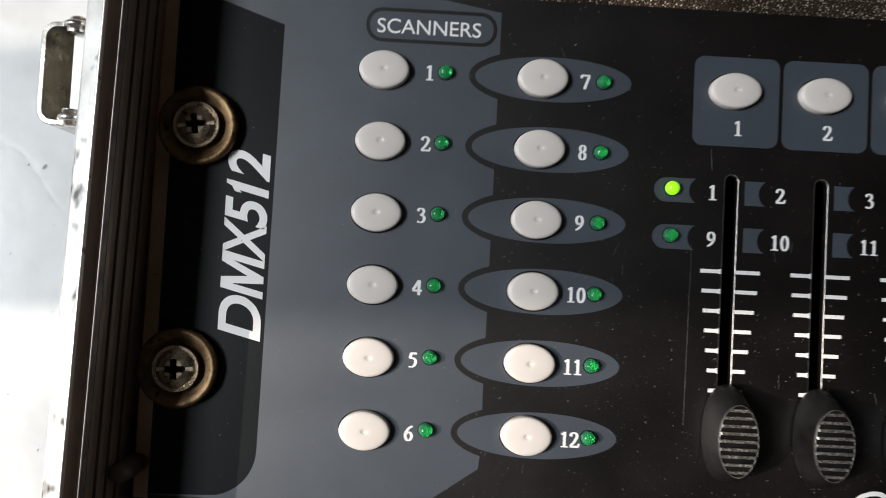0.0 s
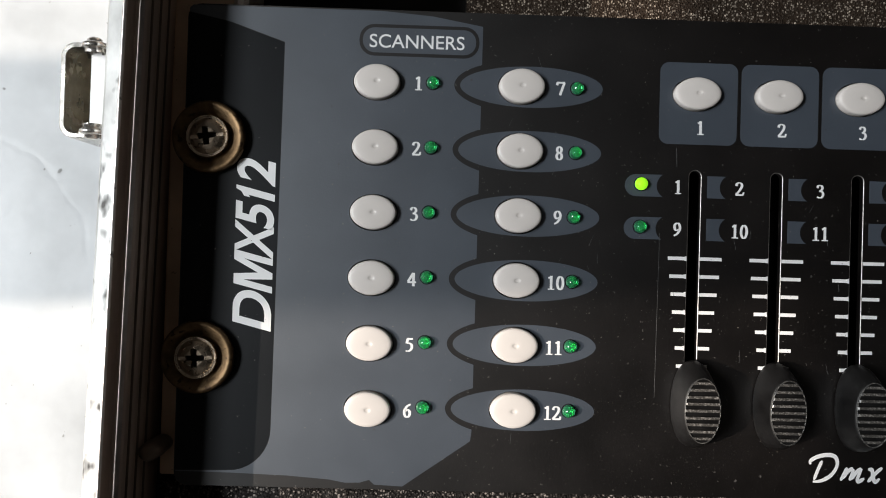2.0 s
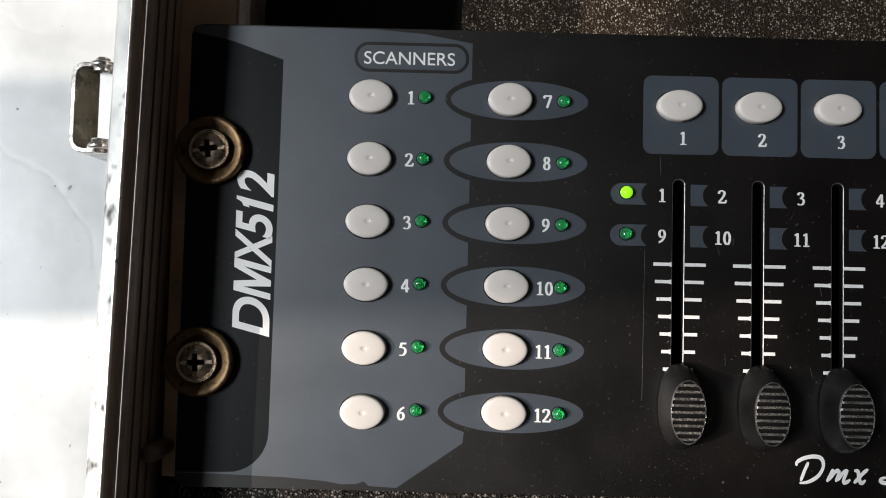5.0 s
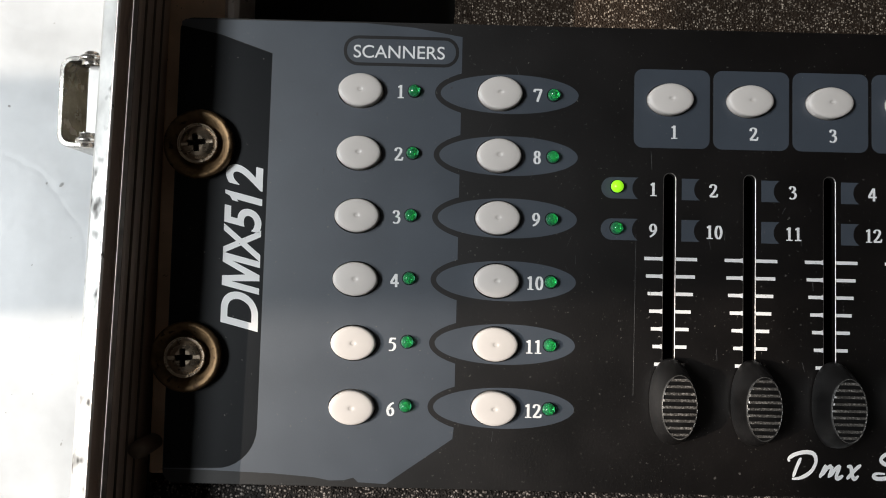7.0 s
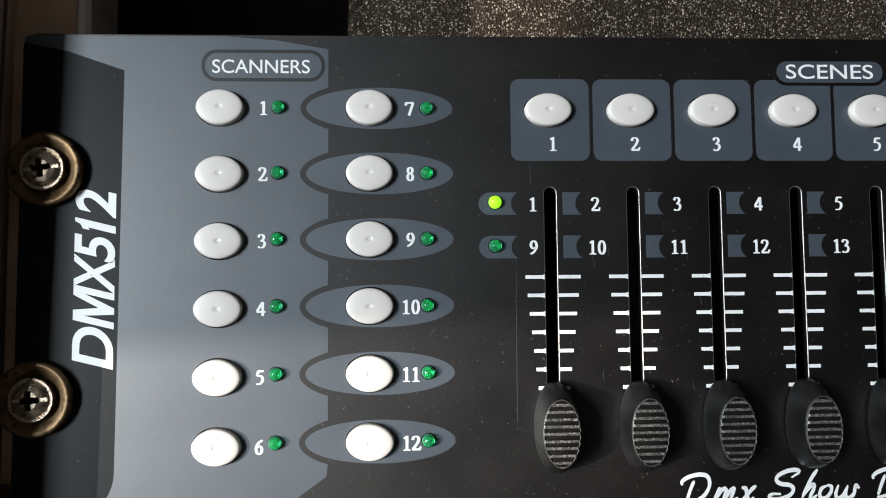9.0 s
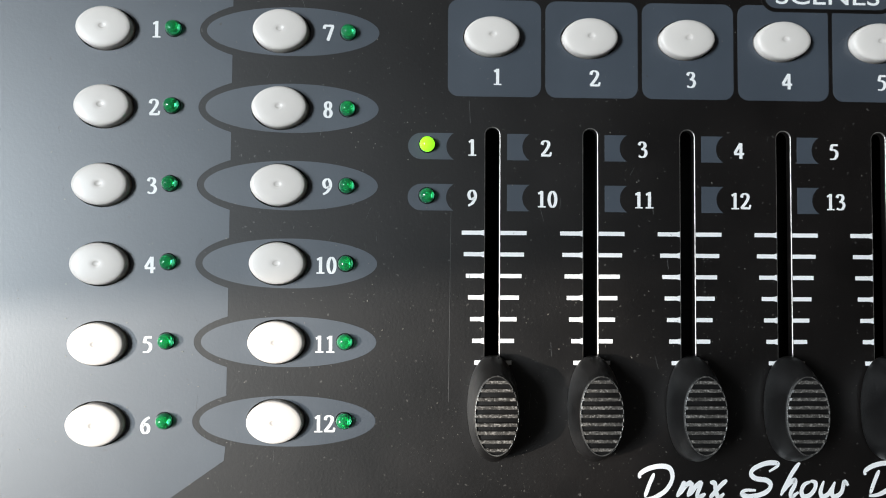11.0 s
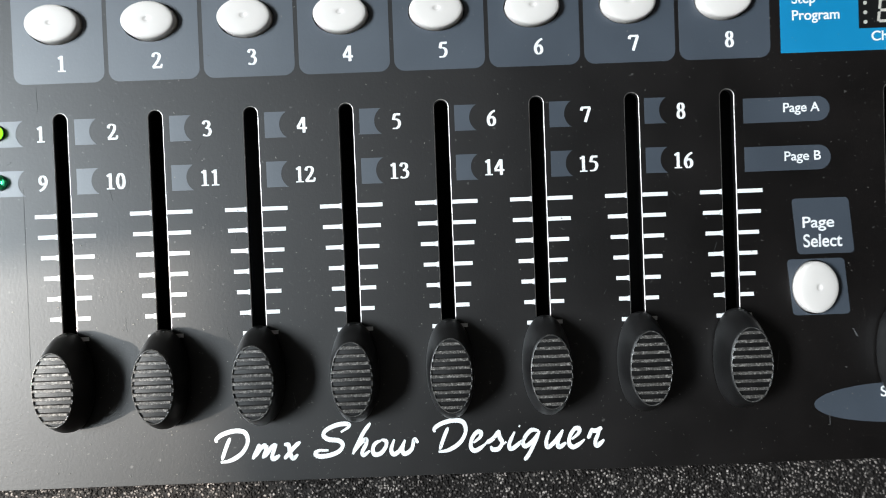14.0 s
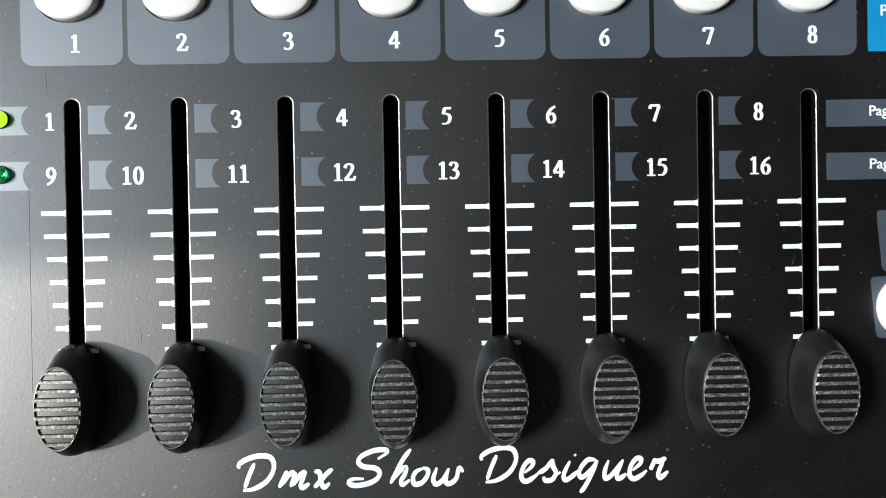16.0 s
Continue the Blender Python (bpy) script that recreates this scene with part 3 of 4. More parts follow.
for y in (-15.2, -25.4):
    inked("page_field", [(142.8, y - 2.6)] + ellipse(158.4, y, 2.6, 2.6, 12, -90, 90) + [(142.8, y + 2.6)], 1, GREY, front)
def leaning(x0, x1, y0, y1, lean, r=0.9):
    return [(x + lean * (y1 - y), y) for x, y in round_rect(x0, x1, y0, y1, r)]
inked("page_select_field", leaning(152.4, 164.4, -45.8, -34.0, 0.09), 1, GREY, front)
inked("page_select_field", leaning(151.1, 163.2, -58.7, -46.8, 0.09), 1, GREY, front, [ellipse(156.8, -52.8, 4.5 + GAP, 5.5 + GAP, 40)])
inked("blue_field", [(151.1, -3.4), (240, -3.4), (240, 20.5), (151.1, 20.5)], 1, BLUE, front)
inked("display_window", [(167.6, 1.2), (200, 1.2), (200, 9.6), (167.6, 9.6)], 2, INSIDE, front, (), "dark display window")
inked("speed_field", ellipse(174.5, -77.8, 18.4, 4.3, 56), 1, GREY, front)
for y in (2.5, 4.5, 6.5):
    inked("display_dot", ellipse(169.0, y, 0.4, 0.4, 16), 3, SEGMENT, front)
def segment_digit(x, y, w, h, lean=0.12):
    """One dark numeral of the display, as separate unlit segments."""
    for x0, x1, y0, y1 in ((0.15, 0.85, 0, 0.11), (0.15, 0.85, 0.445, 0.555), (0.15, 0.85, 0.89, 1), (0, 0.17, 0.06, 0.44), (0, 0.17, 0.56, 0.94), (0.83, 1, 0.06, 0.44), (0.83, 1, 0.56, 0.94)):
        inked("display_segment", [(x + w * px + lean * h * py, y + h * py) for px, py in ((x0, y0), (x1, y0), (x1, y1), (x0, y1))], 3, SEGMENT, front)
segment_digit(171.4, 2.3, 3.3, 5.1)
segment_digit(177.0, 2.3, 3.3, 5.1)
# scale marks beside every slot
for sx in SLOTS[:8]:
    for k in range(7):
        y = -31.95 - 4.36 * k
        inked("scale_mark", [(sx - 6.2 + 0.45 * k, y - 0.42), (sx - 2.3, y - 0.42), (sx - 1.62, y - 0.62), (sx - 1.62, y + 0.62), (sx - 2.3, y + 0.42), (sx - 6.2 + 0.45 * k, y + 0.42)], 1, WHITE, front)
        inked("scale_mark", [(sx + 1.66, y - 0.42), (sx + 7.0 - 0.5 * k, y - 0.42), (sx + 7.0 - 0.5 * k, y + 0.42), (sx + 1.66, y + 0.42)], 1, WHITE, front)

# words and numbers
def smooth_line(pts, closed=False, per=7):
    """A smooth line through the points of one pen stroke."""
    n, out = len(pts), []
    if n == 2:
        return [Vector(pts[0]), Vector(pts[1])]
    for i in range(n if closed else n - 1):
        p = [Vector(pts[k % n] if closed else pts[min(max(k, 0), n - 1)]) for k in (i - 1, i, i + 1, i + 2)]
        for j in range(per):
            t = j / per
            out.append(0.5 * (2 * p[1] + (p[2] - p[0]) * t + (2 * p[0] - 5 * p[1] + 4 * p[2] - p[3]) * t * t + (3 * p[1] - p[0] - 3 * p[2] + p[3]) * t ** 3))
    return out if closed else out + [Vector(pts[-1])]


def pen_stroke(bm, pts, width, z, closed=False):
    """Ink one stroke as a ribbon; width(direction, share) gives its breadth."""
    line = smooth_line(pts, closed)
    n, pairs = len(line), []
    for i, p in enumerate(line):
        d = (line[(i + 1) % n] - line[i - 1]) if closed else (line[min(i + 1, n - 1)] - line[max(i - 1, 0)])
        d.normalize()
        w = width(d, i / max(n - 1, 1)) / 2
        side = Vector((-d.y, d.x)) * w
        pairs.append((bm.verts.new((*(p + side), z)), bm.verts.new((*(p - side), z))))
    for i in range(n if closed else n - 1):
        a, b = pairs[i], pairs[(i + 1) % n]
        bm.faces.new((a[0], b[0], b[1], a[1]))


def nib(d, share):
    return 0.12 + 0.17 * abs(d.y)
def bar(d, share):
    return 0.2
NINE = [(0.15, 0.08), (0.5, 0.3), (0.76, 0.7), (0.8, 1.1), (0.64, 1.42), (0.4, 1.44), (0.22, 1.2), (0.24, 0.88), (0.42, 0.68), (0.7, 0.8)]
DIGITS = {
    "0": [(ellipse(0.5, 0.74, 0.31, 0.69, 14), nib, True)],
    "1": [([(0.5, 0.02), (0.5, 1.5)], nib, False), ([(0.5, 1.4), (0.18, 1.24)], bar, False), ([(0.14, 0.05), (0.86, 0.05)], nib, False)],
    "2": [([(0.12, 1.08), (0.2, 1.33), (0.45, 1.43), (0.7, 1.3), (0.72, 1.02), (0.5, 0.6), (0.1, 0.1)], nib, False), ([(0.06, 0.1), (0.9, 0.1)], bar, False), ([(0.86, 0.06), (0.94, 0.4)], bar, False)],
    "3": [([(0.12, 1.15), (0.28, 1.4), (0.58, 1.38), (0.7, 1.13), (0.55, 0.86), (0.34, 0.77)], nib, False), ([(0.38, 0.8), (0.7, 0.68), (0.78, 0.4), (0.62, 0.12), (0.35, 0.06), (0.1, 0.16)], nib, False)],
    "4": [([(0.68, 0.0), (0.68, 1.46)], nib, False), ([(0.64, 1.42), (0.1, 0.5)], nib, False), ([(0.04, 0.44), (0.98, 0.44)], bar, False)],
    "5": [([(0.26, 1.39), (0.86, 1.39)], bar, False), ([(0.32, 1.4), (0.2, 0.88)], nib, False), ([(0.18, 0.92), (0.5, 0.92), (0.74, 0.72), (0.73, 0.36), (0.5, 0.1), (0.1, 0.08)], nib, False)],
    "6": [([(1 - px, 1.5 - py) for px, py in NINE], nib, False)],
    "7": [([(0.06, 1.37), (0.92, 1.37)], bar, False), ([(0.86, 1.36), (0.4, 0.0)], nib, False), ([(0.12, 1.36), (0.06, 1.08)], nib, False)],
    "8": [(ellipse(0.5, 1.11, 0.24, 0.31, 12), nib, True), (ellipse(0.5, 0.4, 0.28, 0.36, 12), nib, True)],
    "9": [(NINE, nib, False)],
}
def number(text, cx, cy, layer=2, h=3.35):
    """A bold serif number, centred."""
    k = h / 1.5
    bm = bmesh.new()
    pace = 0.98
    for i, ch in enumerate(text):
        x0 = cx / k + (i - len(text) / 2) * pace - 0.02
        for j, (pts, width, closed) in enumerate(DIGITS[ch]):
            pen_stroke(bm, [(px + x0, py + cy / k - 0.75) for px, py in pts], width, (PRINT * layer + 0.006 * j) / k, closed)
    for v in bm.verts:
        v.co = Vector((v.co.x * k * U, v.co.y * k * U, FACE + v.co.z * k * U))
    return part("lettering", bm, WHITE, front)


# brush-script letters, one pen stroke after another; a hundred of their units make a small letter's height
BIG_D = [[(150, 112), (122, 175), (98, 240)], [(90, 252), (150, 243), (215, 203), (250, 140), (236, 86), (180, 74), (112, 90), (70, 118), (74, 138)]]
SMALL_E = [[(405, 198), (445, 165), (450, 140), (425, 138), (396, 178), (390, 222), (412, 243), (450, 225), (480, 200)]]
SCRIPT = [
    (0, 4, BIG_D),
    (0, 0, [[(275, 245), (300, 195), (318, 158)], [(288, 232), (325, 182), (358, 162)], [(334, 243), (352, 195), (360, 165)], [(345, 236), (382, 184), (415, 162)], [(416, 163), (388, 226), (396, 248), (432, 226)]]),
    (0, 0, [[(458, 166), (484, 172), (490, 214), (506, 248), (536, 226)], [(552, 154), (520, 180), (480, 224), (456, 250)]]),
    (0, 0, [[(786, 108), (834, 78), (828, 62), (770, 64), (706, 90), (686, 120), (712, 146), (772, 156), (795, 182), (774, 216), (720, 238), (660, 243), (634, 226), (655, 210), (712, 210)]]),
    (0, 0, [[(958, 60), (918, 112), (880, 180), (850, 238)], [(858, 226), (904, 170), (930, 156), (928, 184), (906, 224), (914, 244), (950, 220)]]),
    (0, 0, [[(1016, 164), (982, 180), (966, 214), (976, 243), (1010, 238), (1040, 204), (1044, 170), (1016, 160)]]),
    (0, 0, [[(1092, 160), (1072, 218), (1086, 246), (1122, 224), (1154, 165)], [(1154, 165), (1136, 224), (1152, 246), (1190, 220), (1206, 166), (1228, 186)]]),
    (1253, -10, BIG_D),
    (1140, 0, SMALL_E),
    (1140, 0, [[(478, 202), (520, 176), (556, 130)], [(556, 130), (556, 168), (570, 202), (550, 236), (516, 240), (504, 220)], [(562, 222), (594, 198)]]),
    (1140, 0, [[(644, 142), (612, 208), (618, 240), (652, 224), (684, 194)], [(668, 116), (676, 106)]]),
    (1140, 0, [[(782, 142), (742, 136), (706, 170), (690, 208), (706, 228), (746, 198), (786, 144)], [(788, 142), (752, 220), (718, 280), (694, 308)]]),
    (1140, 0, [[(846, 142), (824, 204), (832, 238), (872, 208), (918, 145)], [(922, 140), (890, 210), (898, 240), (938, 215)]]),
    (1705, 0, SMALL_E),
    (1140, 0, [[(1064, 198), (1078, 168), (1092, 138)], [(1090, 152), (1116, 152), (1146, 136)], [(1134, 150), (1106, 212), (1116, 240), (1156, 206)]]),
]
def brush(d, share):
    taper = min(1.0, 0.45 + 3.2 * share, 0.45 + 3.2 * (1 - share))
    return (21 + 8 * abs(d.x * 0.8 + d.y * 0.25)) * taper
for ox, oy, strokes in SCRIPT:
    bm = bmesh.new()
    for j, pts in enumerate(strokes):
        pen_stroke(bm, [(px + ox, py + oy) for px, py in pts], brush, 0.008 * j)
    for v in bm.verts:
        v.co = Vector(((26.4 + v.co.x / 27.06) * U, (-75.91 - v.co.y / 27.06) * U, FACE + (PRINT * 2 + v.co.z) * U))
    part("script_letter", bm, WHITE, front)

lettering("SCANNERS", -81.2, -58.2, 17.0, 20.3, 2, front, 0.06)
lettering("SCENES", 57.9, 79.9, 16.2, 19.8, 4, front, 0.06)
lettering("D", -112.2, -102.9, -52.5, -42.6, 2, front, 0.2, 0.25, 90)
LETTER_M = [(0, 0), (0, 1), (0.29, 1), (0.5, 0.38), (0.71, 1), (1, 1), (1, 0), (0.81, 0), (0.81, 0.74), (0.59, 0), (0.41, 0), (0.19, 0.74), (0.19, 0)]
inked("lettering", [(-102.9 - 9.3 * v, -43.3 + 8.2 * u + 2.3 * v) for u, v in LETTER_M], 2, WHITE, front)
lettering("X", -112.2, -102.9, -35.2, -25.6, 2, front, 0.2, 0.25, 90)
lettering("5", -112.2, -102.9, -28.0, -20.9, 2, front, 0.2, 0.25, 90)
inked("lettering", [(-102.9 - 9.3 * v, -22.2 + u + 2.3 * v) for u, v in ((1.0, 0), (2.7, 0), (2.7, 1), (1.8, 1), (1.45, 0.87), (0.5, 0.8), (0.5, 0.64), (1.0, 0.68))], 2, WHITE, front)
lettering("2", -112.2, -102.9, -17.6, -10.8, 2, front, 0.25, 0.25, 90)
for i in range(6):
    number(str(i + 1), -69.0 - 0.1 * i, 8.6 - 15.83 * i)
    number(str(i + 7), -34.4, 8.55 - 15.77 * i)
for i in range(8):
    number(str(i + 1), 20.05 * i, 0)
    cx = -5.1 if i == 0 else 10.0 + 19.95 * (i - 1)
    number(str(i + 1), cx, -14.6)
    number(str(i + 9), cx + (0.2 if i else 0), -25.0)
lettering("Page A", 151.2, 158.9, -16.4, -13.8, 2, front, 0.15)
lettering("Page B", 151.2, 158.9, -26.6, -24.0, 2, front, 0.15)
lettering("Page", 154.6, 161.3, -41.0, -37.9, 2, front, 0.15)
lettering("Select", 154.7, 162.9, -44.4, -41.6, 2, front, 0.15)
lettering("Blackout", 153.6, 163.8, 9.9, 12.2, 2, front, 0.15)
lettering("Step", 153.6, 158.6, 6.2, 9.0, 2, front, 0.15)
lettering("Ch", 170.2, 173.6, -1.5, 0.6, 2, front, 0.15)
lettering("SH", 170.2, 173.8, -76.6, -74.3, 2, front, 0.15)
lettering("Program", 153.6, 163.6, 2.7, 5.5, 2, front, 0.15)

# push buttons, lamps and faders
RINGS = [(1.0, -3), (1.0, 1.2), (0.99, 1.65), (0.965, 2.0), (0.92, 2.22), (0.82, 2.4), (0.6, 2.55), (0.3, 2.66), (0.15, 2.69), (0.125, 2.64), (0.1, 2.54), (0.06, 2.48), (0.01, 2.46)]
def push_button(name, x, y, a, b):
    bm = bmesh.new()
    lathe(bm, x, y, [(r, z * 0.76) for r, z in RINGS], a, b, 40, 1.94)
    return part(name, bm, BUTTON, desk, "", True)
for x, ys in ((A_X, rows_a), (B_X, rows_b)):
    for y in ys:
        push_button("scanner_button", x, y, 5.6, 4.2)
for x in scene_xs:
    push_button("scene_button", x, 8.15, 5.7, 3.95)
push_button("page_button", 156.8, -52.8, 4.5, 5.5)

def lens(x, y, lit=False):
    bm = bmesh.new()
    dome = [(1.56, 0.5), (1.5, 0.9), (1.28, 1.4), (0.9, 1.8), (0.42, 2.0), (0.1, 2.05)]
    lathe(bm, x, y, [(0.01, 0.12), (1.5, 0.12)] + (dome[:1] if lit else dome), n=24)
    lamp_body = part("indicator_lamp", bm, LED_BACK if lit else LED_OFF, desk, "lit yellow-green lamp" if lit else "unlit green lamp", True)
    bm = bmesh.new()
    lathe(bm, x, y, [(1.74, -0.5), (1.74, 0.1), (1.62, 0.14), (1.57, 0.05)], n=24, closed=False)
    part("bezel", bm, INSIDE, lamp_body, "dark rim of the lamp hole")
    if lit:
        bm = bmesh.new()
        lathe(bm, x, y, [(1.55, 0.51)] + dome[1:], n=24)
        part("glowing_dome", bm, LED_ON, lamp_body, "glowing yellow-green dome", True)
    else:
        bm = bmesh.new()
        lathe(bm, x, y, [(1.35, 0.05), (1.0, 0.09), (0.2, 0.1)], n=16)
        part("reflector", bm, LED_BACK, lamp_body, "green back of the lamp")
for i in range(6):
    lens(-65.6 - 0.05 * i, 8.8 - 15.7 * i)
    lens(-30.5, 8.6 - 15.66 * i)
lens(-14.3, -14.1, True)
lens(-14.3, -24.5)

def oval_loft(bm, cx, cy, rings, n=48, power=2.0):
    """Ovals (half width, half length, shifts in x and y, height) joined from the bottom up; returns the last."""
    last = None
    for a, b, dx, dy, z in rings:
        ring = [bm.verts.new(((cx + dx + px) * U, (cy + dy + py) * U, FACE + z * U)) for px, py in ((a * math.copysign(abs(c) ** (2 / power), c), b * math.copysign(abs(d) ** (2 / power), d)) for c, d in ellipse(0, 0, 1, 1, n))]
        if last:
            for i in range(n):
                bm.faces.new((last[i], last[(i + 1) % n], ring[(i + 1) % n], ring[i]))
        last = ring
    return last


def fader(x, y):
    stem = plan_slab("fader_knob", x - 0.9, x + 0.9, y - 3, y + 3, -12, 1.2, KNOB, desk, "ribbed black fader knob")
    bm = bmesh.new()
    bm.faces.new(oval_loft(bm, x, y, [(4.8, 10.1, -0.12, 0, 0.4), (4.96, 10.35, -0.12, 0, 0.55), (5.05, 10.45, -0.12, 0, 0.9), (5.04, 10.43, -0.12, 0, 1.7), (4.97, 10.25, -0.1, 0, 2.8), (4.86, 9.85, -0.08, -0.1, 4.0), (4.71, 9.25, -0.05, -0.2, 5.2),
                                      (4.56, 8.6, -0.03, -0.3, 6.2), (4.44, 8.1, -0.01, -0.3, 7.0), (4.33, 7.75, 0, -0.3, 7.5), (4.2, 7.55, 0, -0.3, 7.75), (3.9, 7.2, 0, -0.3, 7.8)], power=2.12))
    part("skirt", bm, KNOB, stem, "", True)
    # two worn moulding marks at the end of the skirt that points up the slot
    for side in (-0.75, 0.75):
        bm = bmesh.new()
        box(bm, (x + side - 0.16) * U, (x + side + 0.16) * U, (y + 9.3) * U, (y + 10.2) * U, FACE + 2.2 * U, FACE + 3.2 * U, 0.1 * U)
        part("moulding_mark", bm, KNOB, stem)
    gy = y - 0.3
    bm = bmesh.new()
    oval_loft(bm, x, gy, [(4.22, 7.58, 0, 0, 7.7), (4.24, 7.6, 0, 0, 7.95), (4.2, 7.55, 0, 0, 8.06), (4.12, 7.46, 0, 0, 8.1), (4.06, 7.38, 0, 0, 8.08), (4.05, 7.37, 0, 0, 7.5)])
    part("grip_rim", bm, PALE_EDGE, stem, "paler glossy rim of the thumb grip", True)
    bm = bmesh.new()
    rng, ribs, span, last = random.Random(int(x * 10)), 9, 7.2, None
    step = 2 * span / ribs
    for k in range(ribs):
        jog = rng.uniform(-0.04, 0.04)
        for share, z in ((0.02, 7.5), (0.24, 7.54), (0.3, 8.24), (0.35, 8.4), (0.66, 8.42), (0.73, 8.24), (0.79, 7.54)):
            yy = -span + (k + share + jog) * step
            half = 4.22 * max(1 - abs(yy / 7.5) ** 2.1, 0.03) ** 0.5
            crown = -0.25 * (yy / 7.0) ** 2
            inset = 0.12 if z > 8.2 else 0.0
            row = [bm.verts.new(((x + px) * U, (gy + yy) * U, FACE + pz * U)) for px, pz in ((-half, 7.4), (-half + inset, z - 0.2 + crown), (-half + 0.22 + inset, z + crown), (half - 0.22 - inset, z + crown), (half - inset, z - 0.2 + crown), (half, 7.4))]
            if last:
                for a in range(5):
                    face = bm.faces.new((last[a], last[a + 1], row[a + 1], row[a]))
                    high = min(last[2].co.z, row[2].co.z) > FACE + (8.18 + crown) * U
                    # rib tops get the pale colour, valleys the painted shade
                    face.material_index = (1 if a == 2 else 2) if high and 0 < a < 4 else (3 if 0 < a < 4 else 0)
            last = row
    part("grip", bm, [KNOB, RIB, PALE_EDGE, RECESS_SHADE], stem, "worn ribbed thumb grip")
    return stem
wobble = random.Random(12)
knobs = [fader(x + 0.25 + wobble.uniform(-0.15, 0.15), -66.9) for x in SLOTS]

def skirt_scuff(stem, x, y, start, end, rise, wide):
    """A pale rubbed streak that follows the flank of a knob."""
    bm = bmesh.new()
    last = None
    for k in range(9):
        a = radians(start + (end - start) * k / 8)
        half = wide * math.sin(math.pi * (k + 0.3) / 8.6)
        row = []
        for z in (rise + 0.12 * k - half, rise + 0.12 * k + half):
            r = 1.008
            row.append(bm.verts.new(((x - 0.1 + (5.05 - 0.07 * (z - 1.4)) * r * math.cos(a)) * U, (y + (10.6 - 0.4 * (z - 1.4)) * r * math.sin(a)) * U, FACE + z * U)))
        if last:
            bm.faces.new((last[0], last[1], row[1], row[0]))
        last = row
    part("scuff", bm, CHIP, stem, "pale rubbed streak")
skirt_scuff(knobs[6], SLOTS[6] + 0.25, -66.9, 184, 218, 3.3, 0.6)
skirt_scuff(knobs[6], SLOTS[6] + 0.25, -66.9, 200, 224, 2.6, 0.16)
skirt_scuff(knobs[4], SLOTS[4] + 0.25, -66.9, 190, 206, 3.4, 0.14)

# ---- rack screws with cup washers ----
def rack_screw(x, y, turn):
    screw = empty("rack_screw", "tarnished cross-head screw in a brass cup washer", "screw", "rack screws of the controller")
    bm = bmesh.new()
    lathe(bm, x, y, [(8.4, 0.02), (8.7, 0.6), (8.7, 1.5), (8.5, 2.1), (8.1, 2.35), (7.6, 2.3), (6.6, 1.75), (5.6, 1.2), (5.2, 0.95), (1.0, 0.9)], n=48)
    part("washer", bm, BRASS, screw, "brown tarnished brass washer", True)
    bm = bmesh.new()
    lathe(bm, x, y, [(0.3, 1.0), (4.9, 1.0), (5.0, 2.5), (4.92, 2.72), (4.7, 2.72), (4.55, 2.5), (4.3, 2.5), (4.0, 2.85), (3.2, 3.4), (2.0, 3.72), (0.3, 3.8)], n=40)
    bm.faces.new(list(reversed(bm.verts[:40])))
    head = part("screw_head", bm, [STEEL, RECESS_SHADE], screw)
    for a, half, wide, deep in ((turn, 4.25, 0.85, 1.05), (turn, 2.2, 1.4, 2.1), (turn + 90, 2.2, 1.4, 2.1)):
        bm = bmesh.new()
        c, sn = math.cos(radians(a)), math.sin(radians(a))
        for v in bmesh.ops.create_cube(bm, size=2)["verts"]:
            px, py = v.co.x * half, v.co.y * wide / 2
            v.co = Vector(((x + px * c - py * sn) * U, (y + px * sn + py * c) * U, FACE + (5.0 + v.co.z * (1.05 + deep)) * U))
        cut_me = bpy.data.meshes.new("recess")
        bm.to_mesh(cut_me)
        bm.free()
        cutter = new("recess", cut_me)
        cut = head.modifiers.new("recess", "BOOLEAN")
        cut.object, cut.operation, cut.solver = cutter, "DIFFERENCE", "EXACT"
        bpy.context.view_layer.update()
        solid = bpy.data.meshes.new_from_object(head.evaluated_get(bpy.context.evaluated_depsgraph_get()))
        head.modifiers.clear()
        head.data = solid
        bpy.data.objects.remove(cutter)
    # the recess floor is coloured dark to deepen its shade
    for f in head.data.polygons:
        if f.normal.z > 0.98 and f.center.z < FACE + 2.45 * U and math.hypot(f.center.x / U - x, f.center.y / U - y) < 2.6:
            f.material_index = 1
rack_screw(-118.8, -6.2, 8)
rack_screw(-119.9, -58.8, 3)


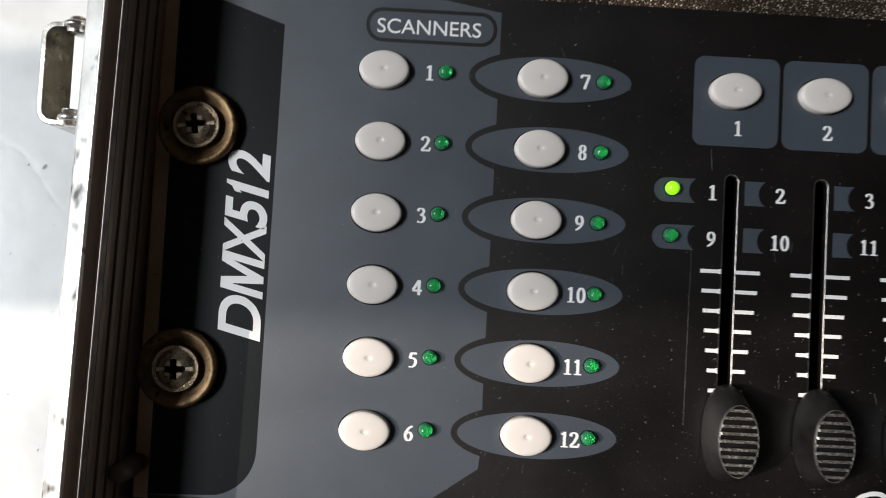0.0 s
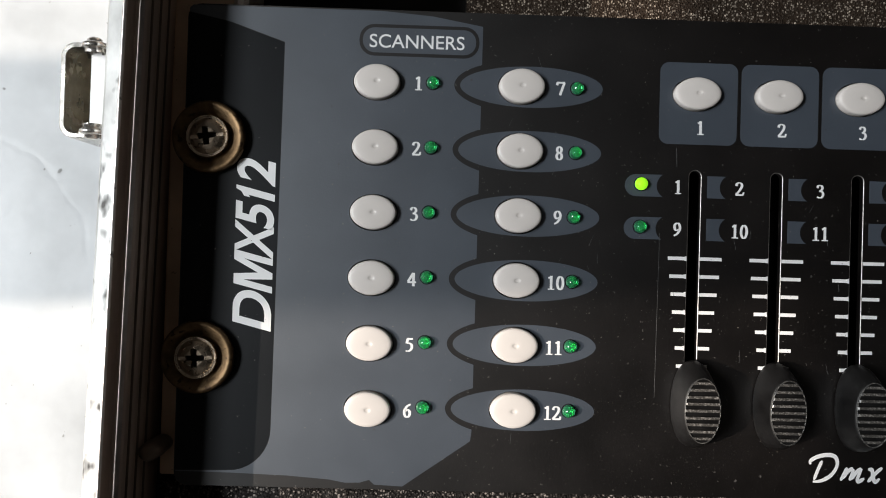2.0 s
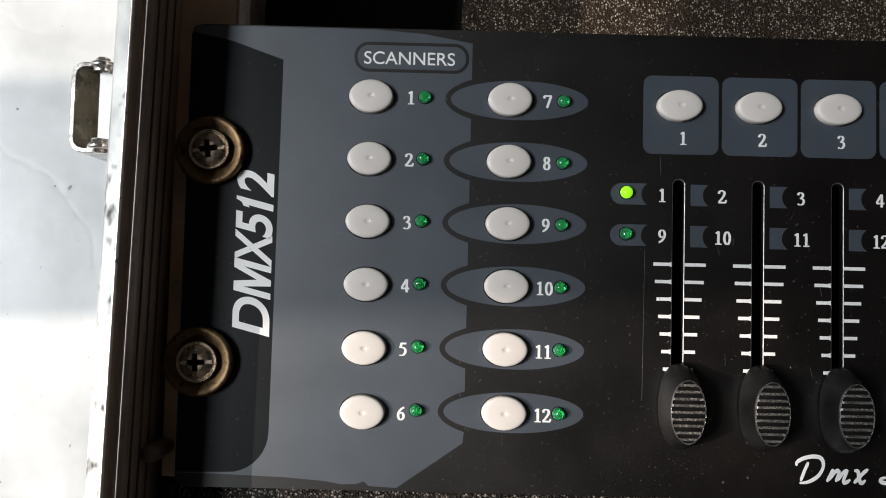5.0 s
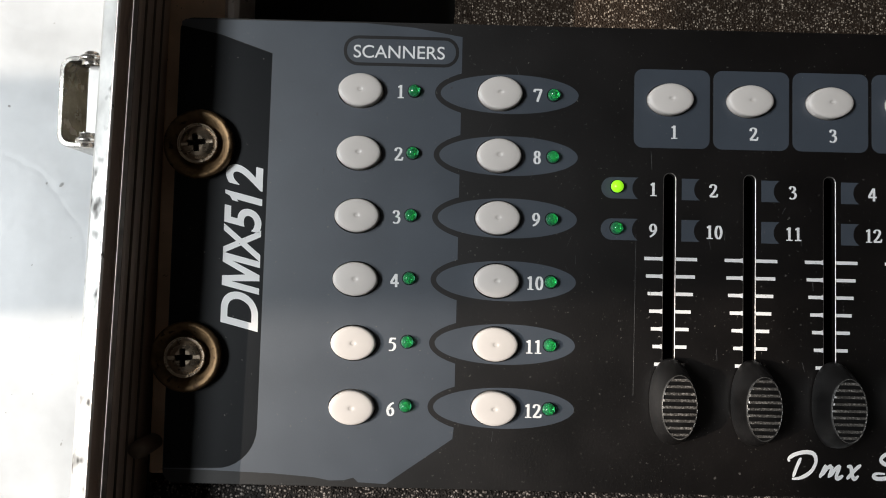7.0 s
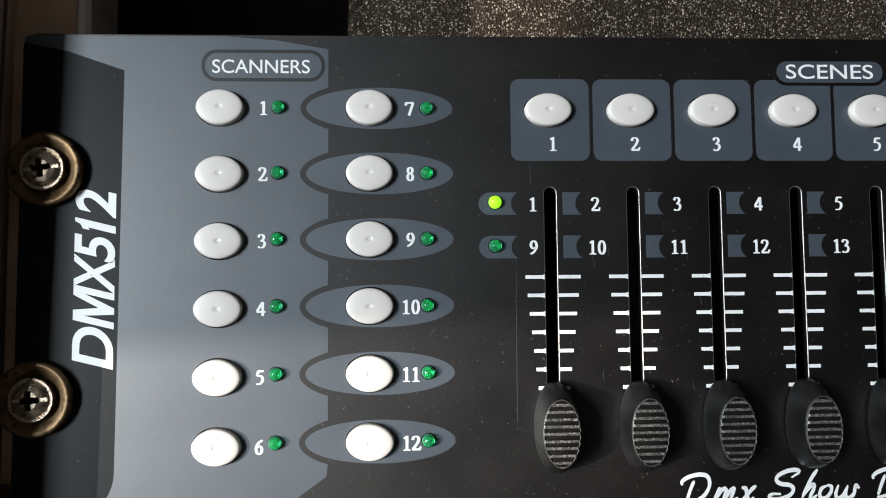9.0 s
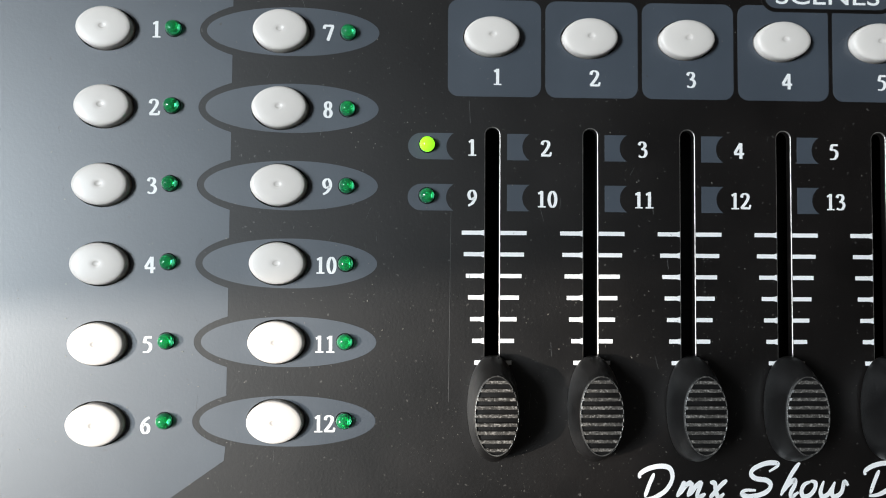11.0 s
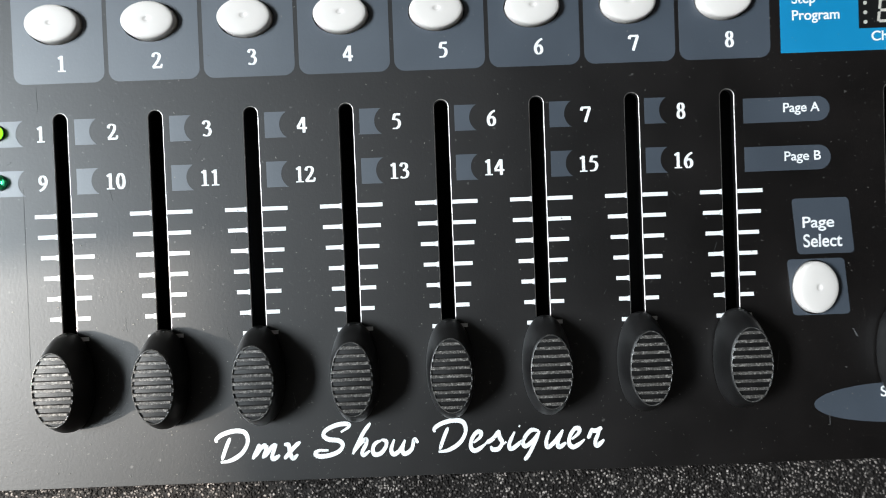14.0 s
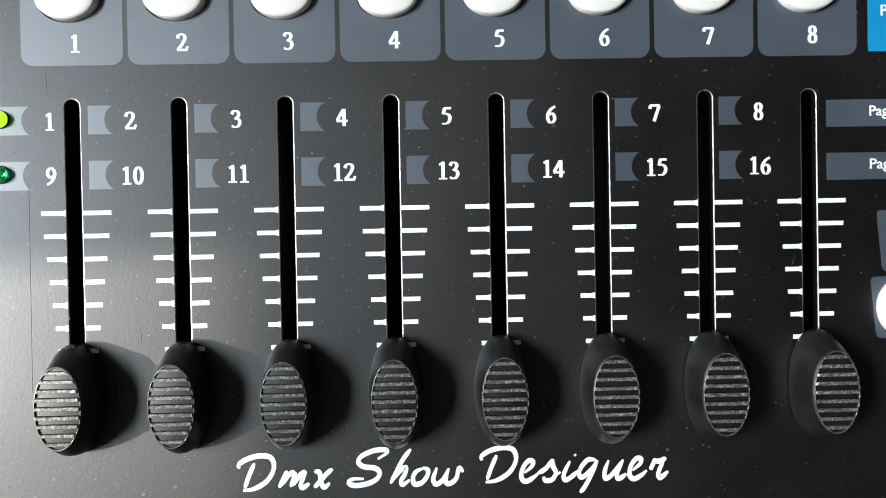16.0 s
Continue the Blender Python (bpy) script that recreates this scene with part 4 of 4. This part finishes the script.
# ---- dust and specks ----
def specks(name, count, x0, x1, y0, y1, z, small, large, mat, label, seed):
    """Scattered flat flecks of irregular outline."""
    rng = random.Random(seed)
    verts, faces = [], []
    for _ in range(count):
        cx, cy, size, turn = rng.uniform(x0, x1), rng.uniform(y0, y1), small + (large - small) * rng.random() ** 3, rng.uniform(0, 6.28)
        if any(abs(cx - sx) < 1.9 and -76.2 < cy < -9.8 for sx in SLOTS):
            continue
        long, n, base = rng.uniform(1.0, 2.2), 6, len(verts)
        for k in range(n):
            r = size * rng.uniform(0.6, 1.0)
            px, py = r * long * math.cos(6.283 * k / n), r * math.sin(6.283 * k / n)
            verts.append(((cx + px * math.cos(turn) - py * math.sin(turn)) * U, (cy + px * math.sin(turn) + py * math.cos(turn)) * U, FACE + z * U))
        faces.append(tuple(range(base, base + n)))
    me = bpy.data.meshes.new(name)
    me.from_pydata(verts, [], faces)
    return tagged(finish(name, me, mat), label, "dust", "", "stuff")
specks("dust", 1900, -124, 200, -89, 25.5, 0.13, 0.03, 0.135, DUST, "pale dust flecks on the black face", 4)
specks("dust_film", 1200, -56, 60, -89, -44, 0.13, 0.022, 0.085, DUST, "fine brownish dust film on the black face", 21)
specks("table_specks", 110, -330, -139, -120, 120, -84.9, 0.15, 0.8, BLOT, "dark specks on the white table", 9)

# long fine scratches in the black paint
def scratch(x, y0, y1, lean, wide):
    inked("scratch", [(x, y0), (x + wide, y0), (x + wide * 0.6 + lean, y1), (x + lean, y1)], 1.5, SCUFF, front)
scratch(-9.7, -66, -26, 0.3, 0.09)
scratch(-5.6, -9.6, -5.0, -0.2, 0.1)
scratch(165.5, -63.6, -61.8, -0.9, 0.32)
scratch(-36.0, -12.5, -10.9, 0.5, 0.12)
scratch(148.4, -70.2, -66.0, 0.5, 0.12)
for k in range(60):
    r = random.Random(40 + k)
    x, y = r.uniform(-98, 165), r.uniform(-88, 20)
    if not any(abs(x - sx) < 3.5 for sx in SLOTS):
        scratch(x, y, y + r.uniform(0.8, 3.4), r.uniform(-1.2, 1.2), r.uniform(0.04, 0.09))
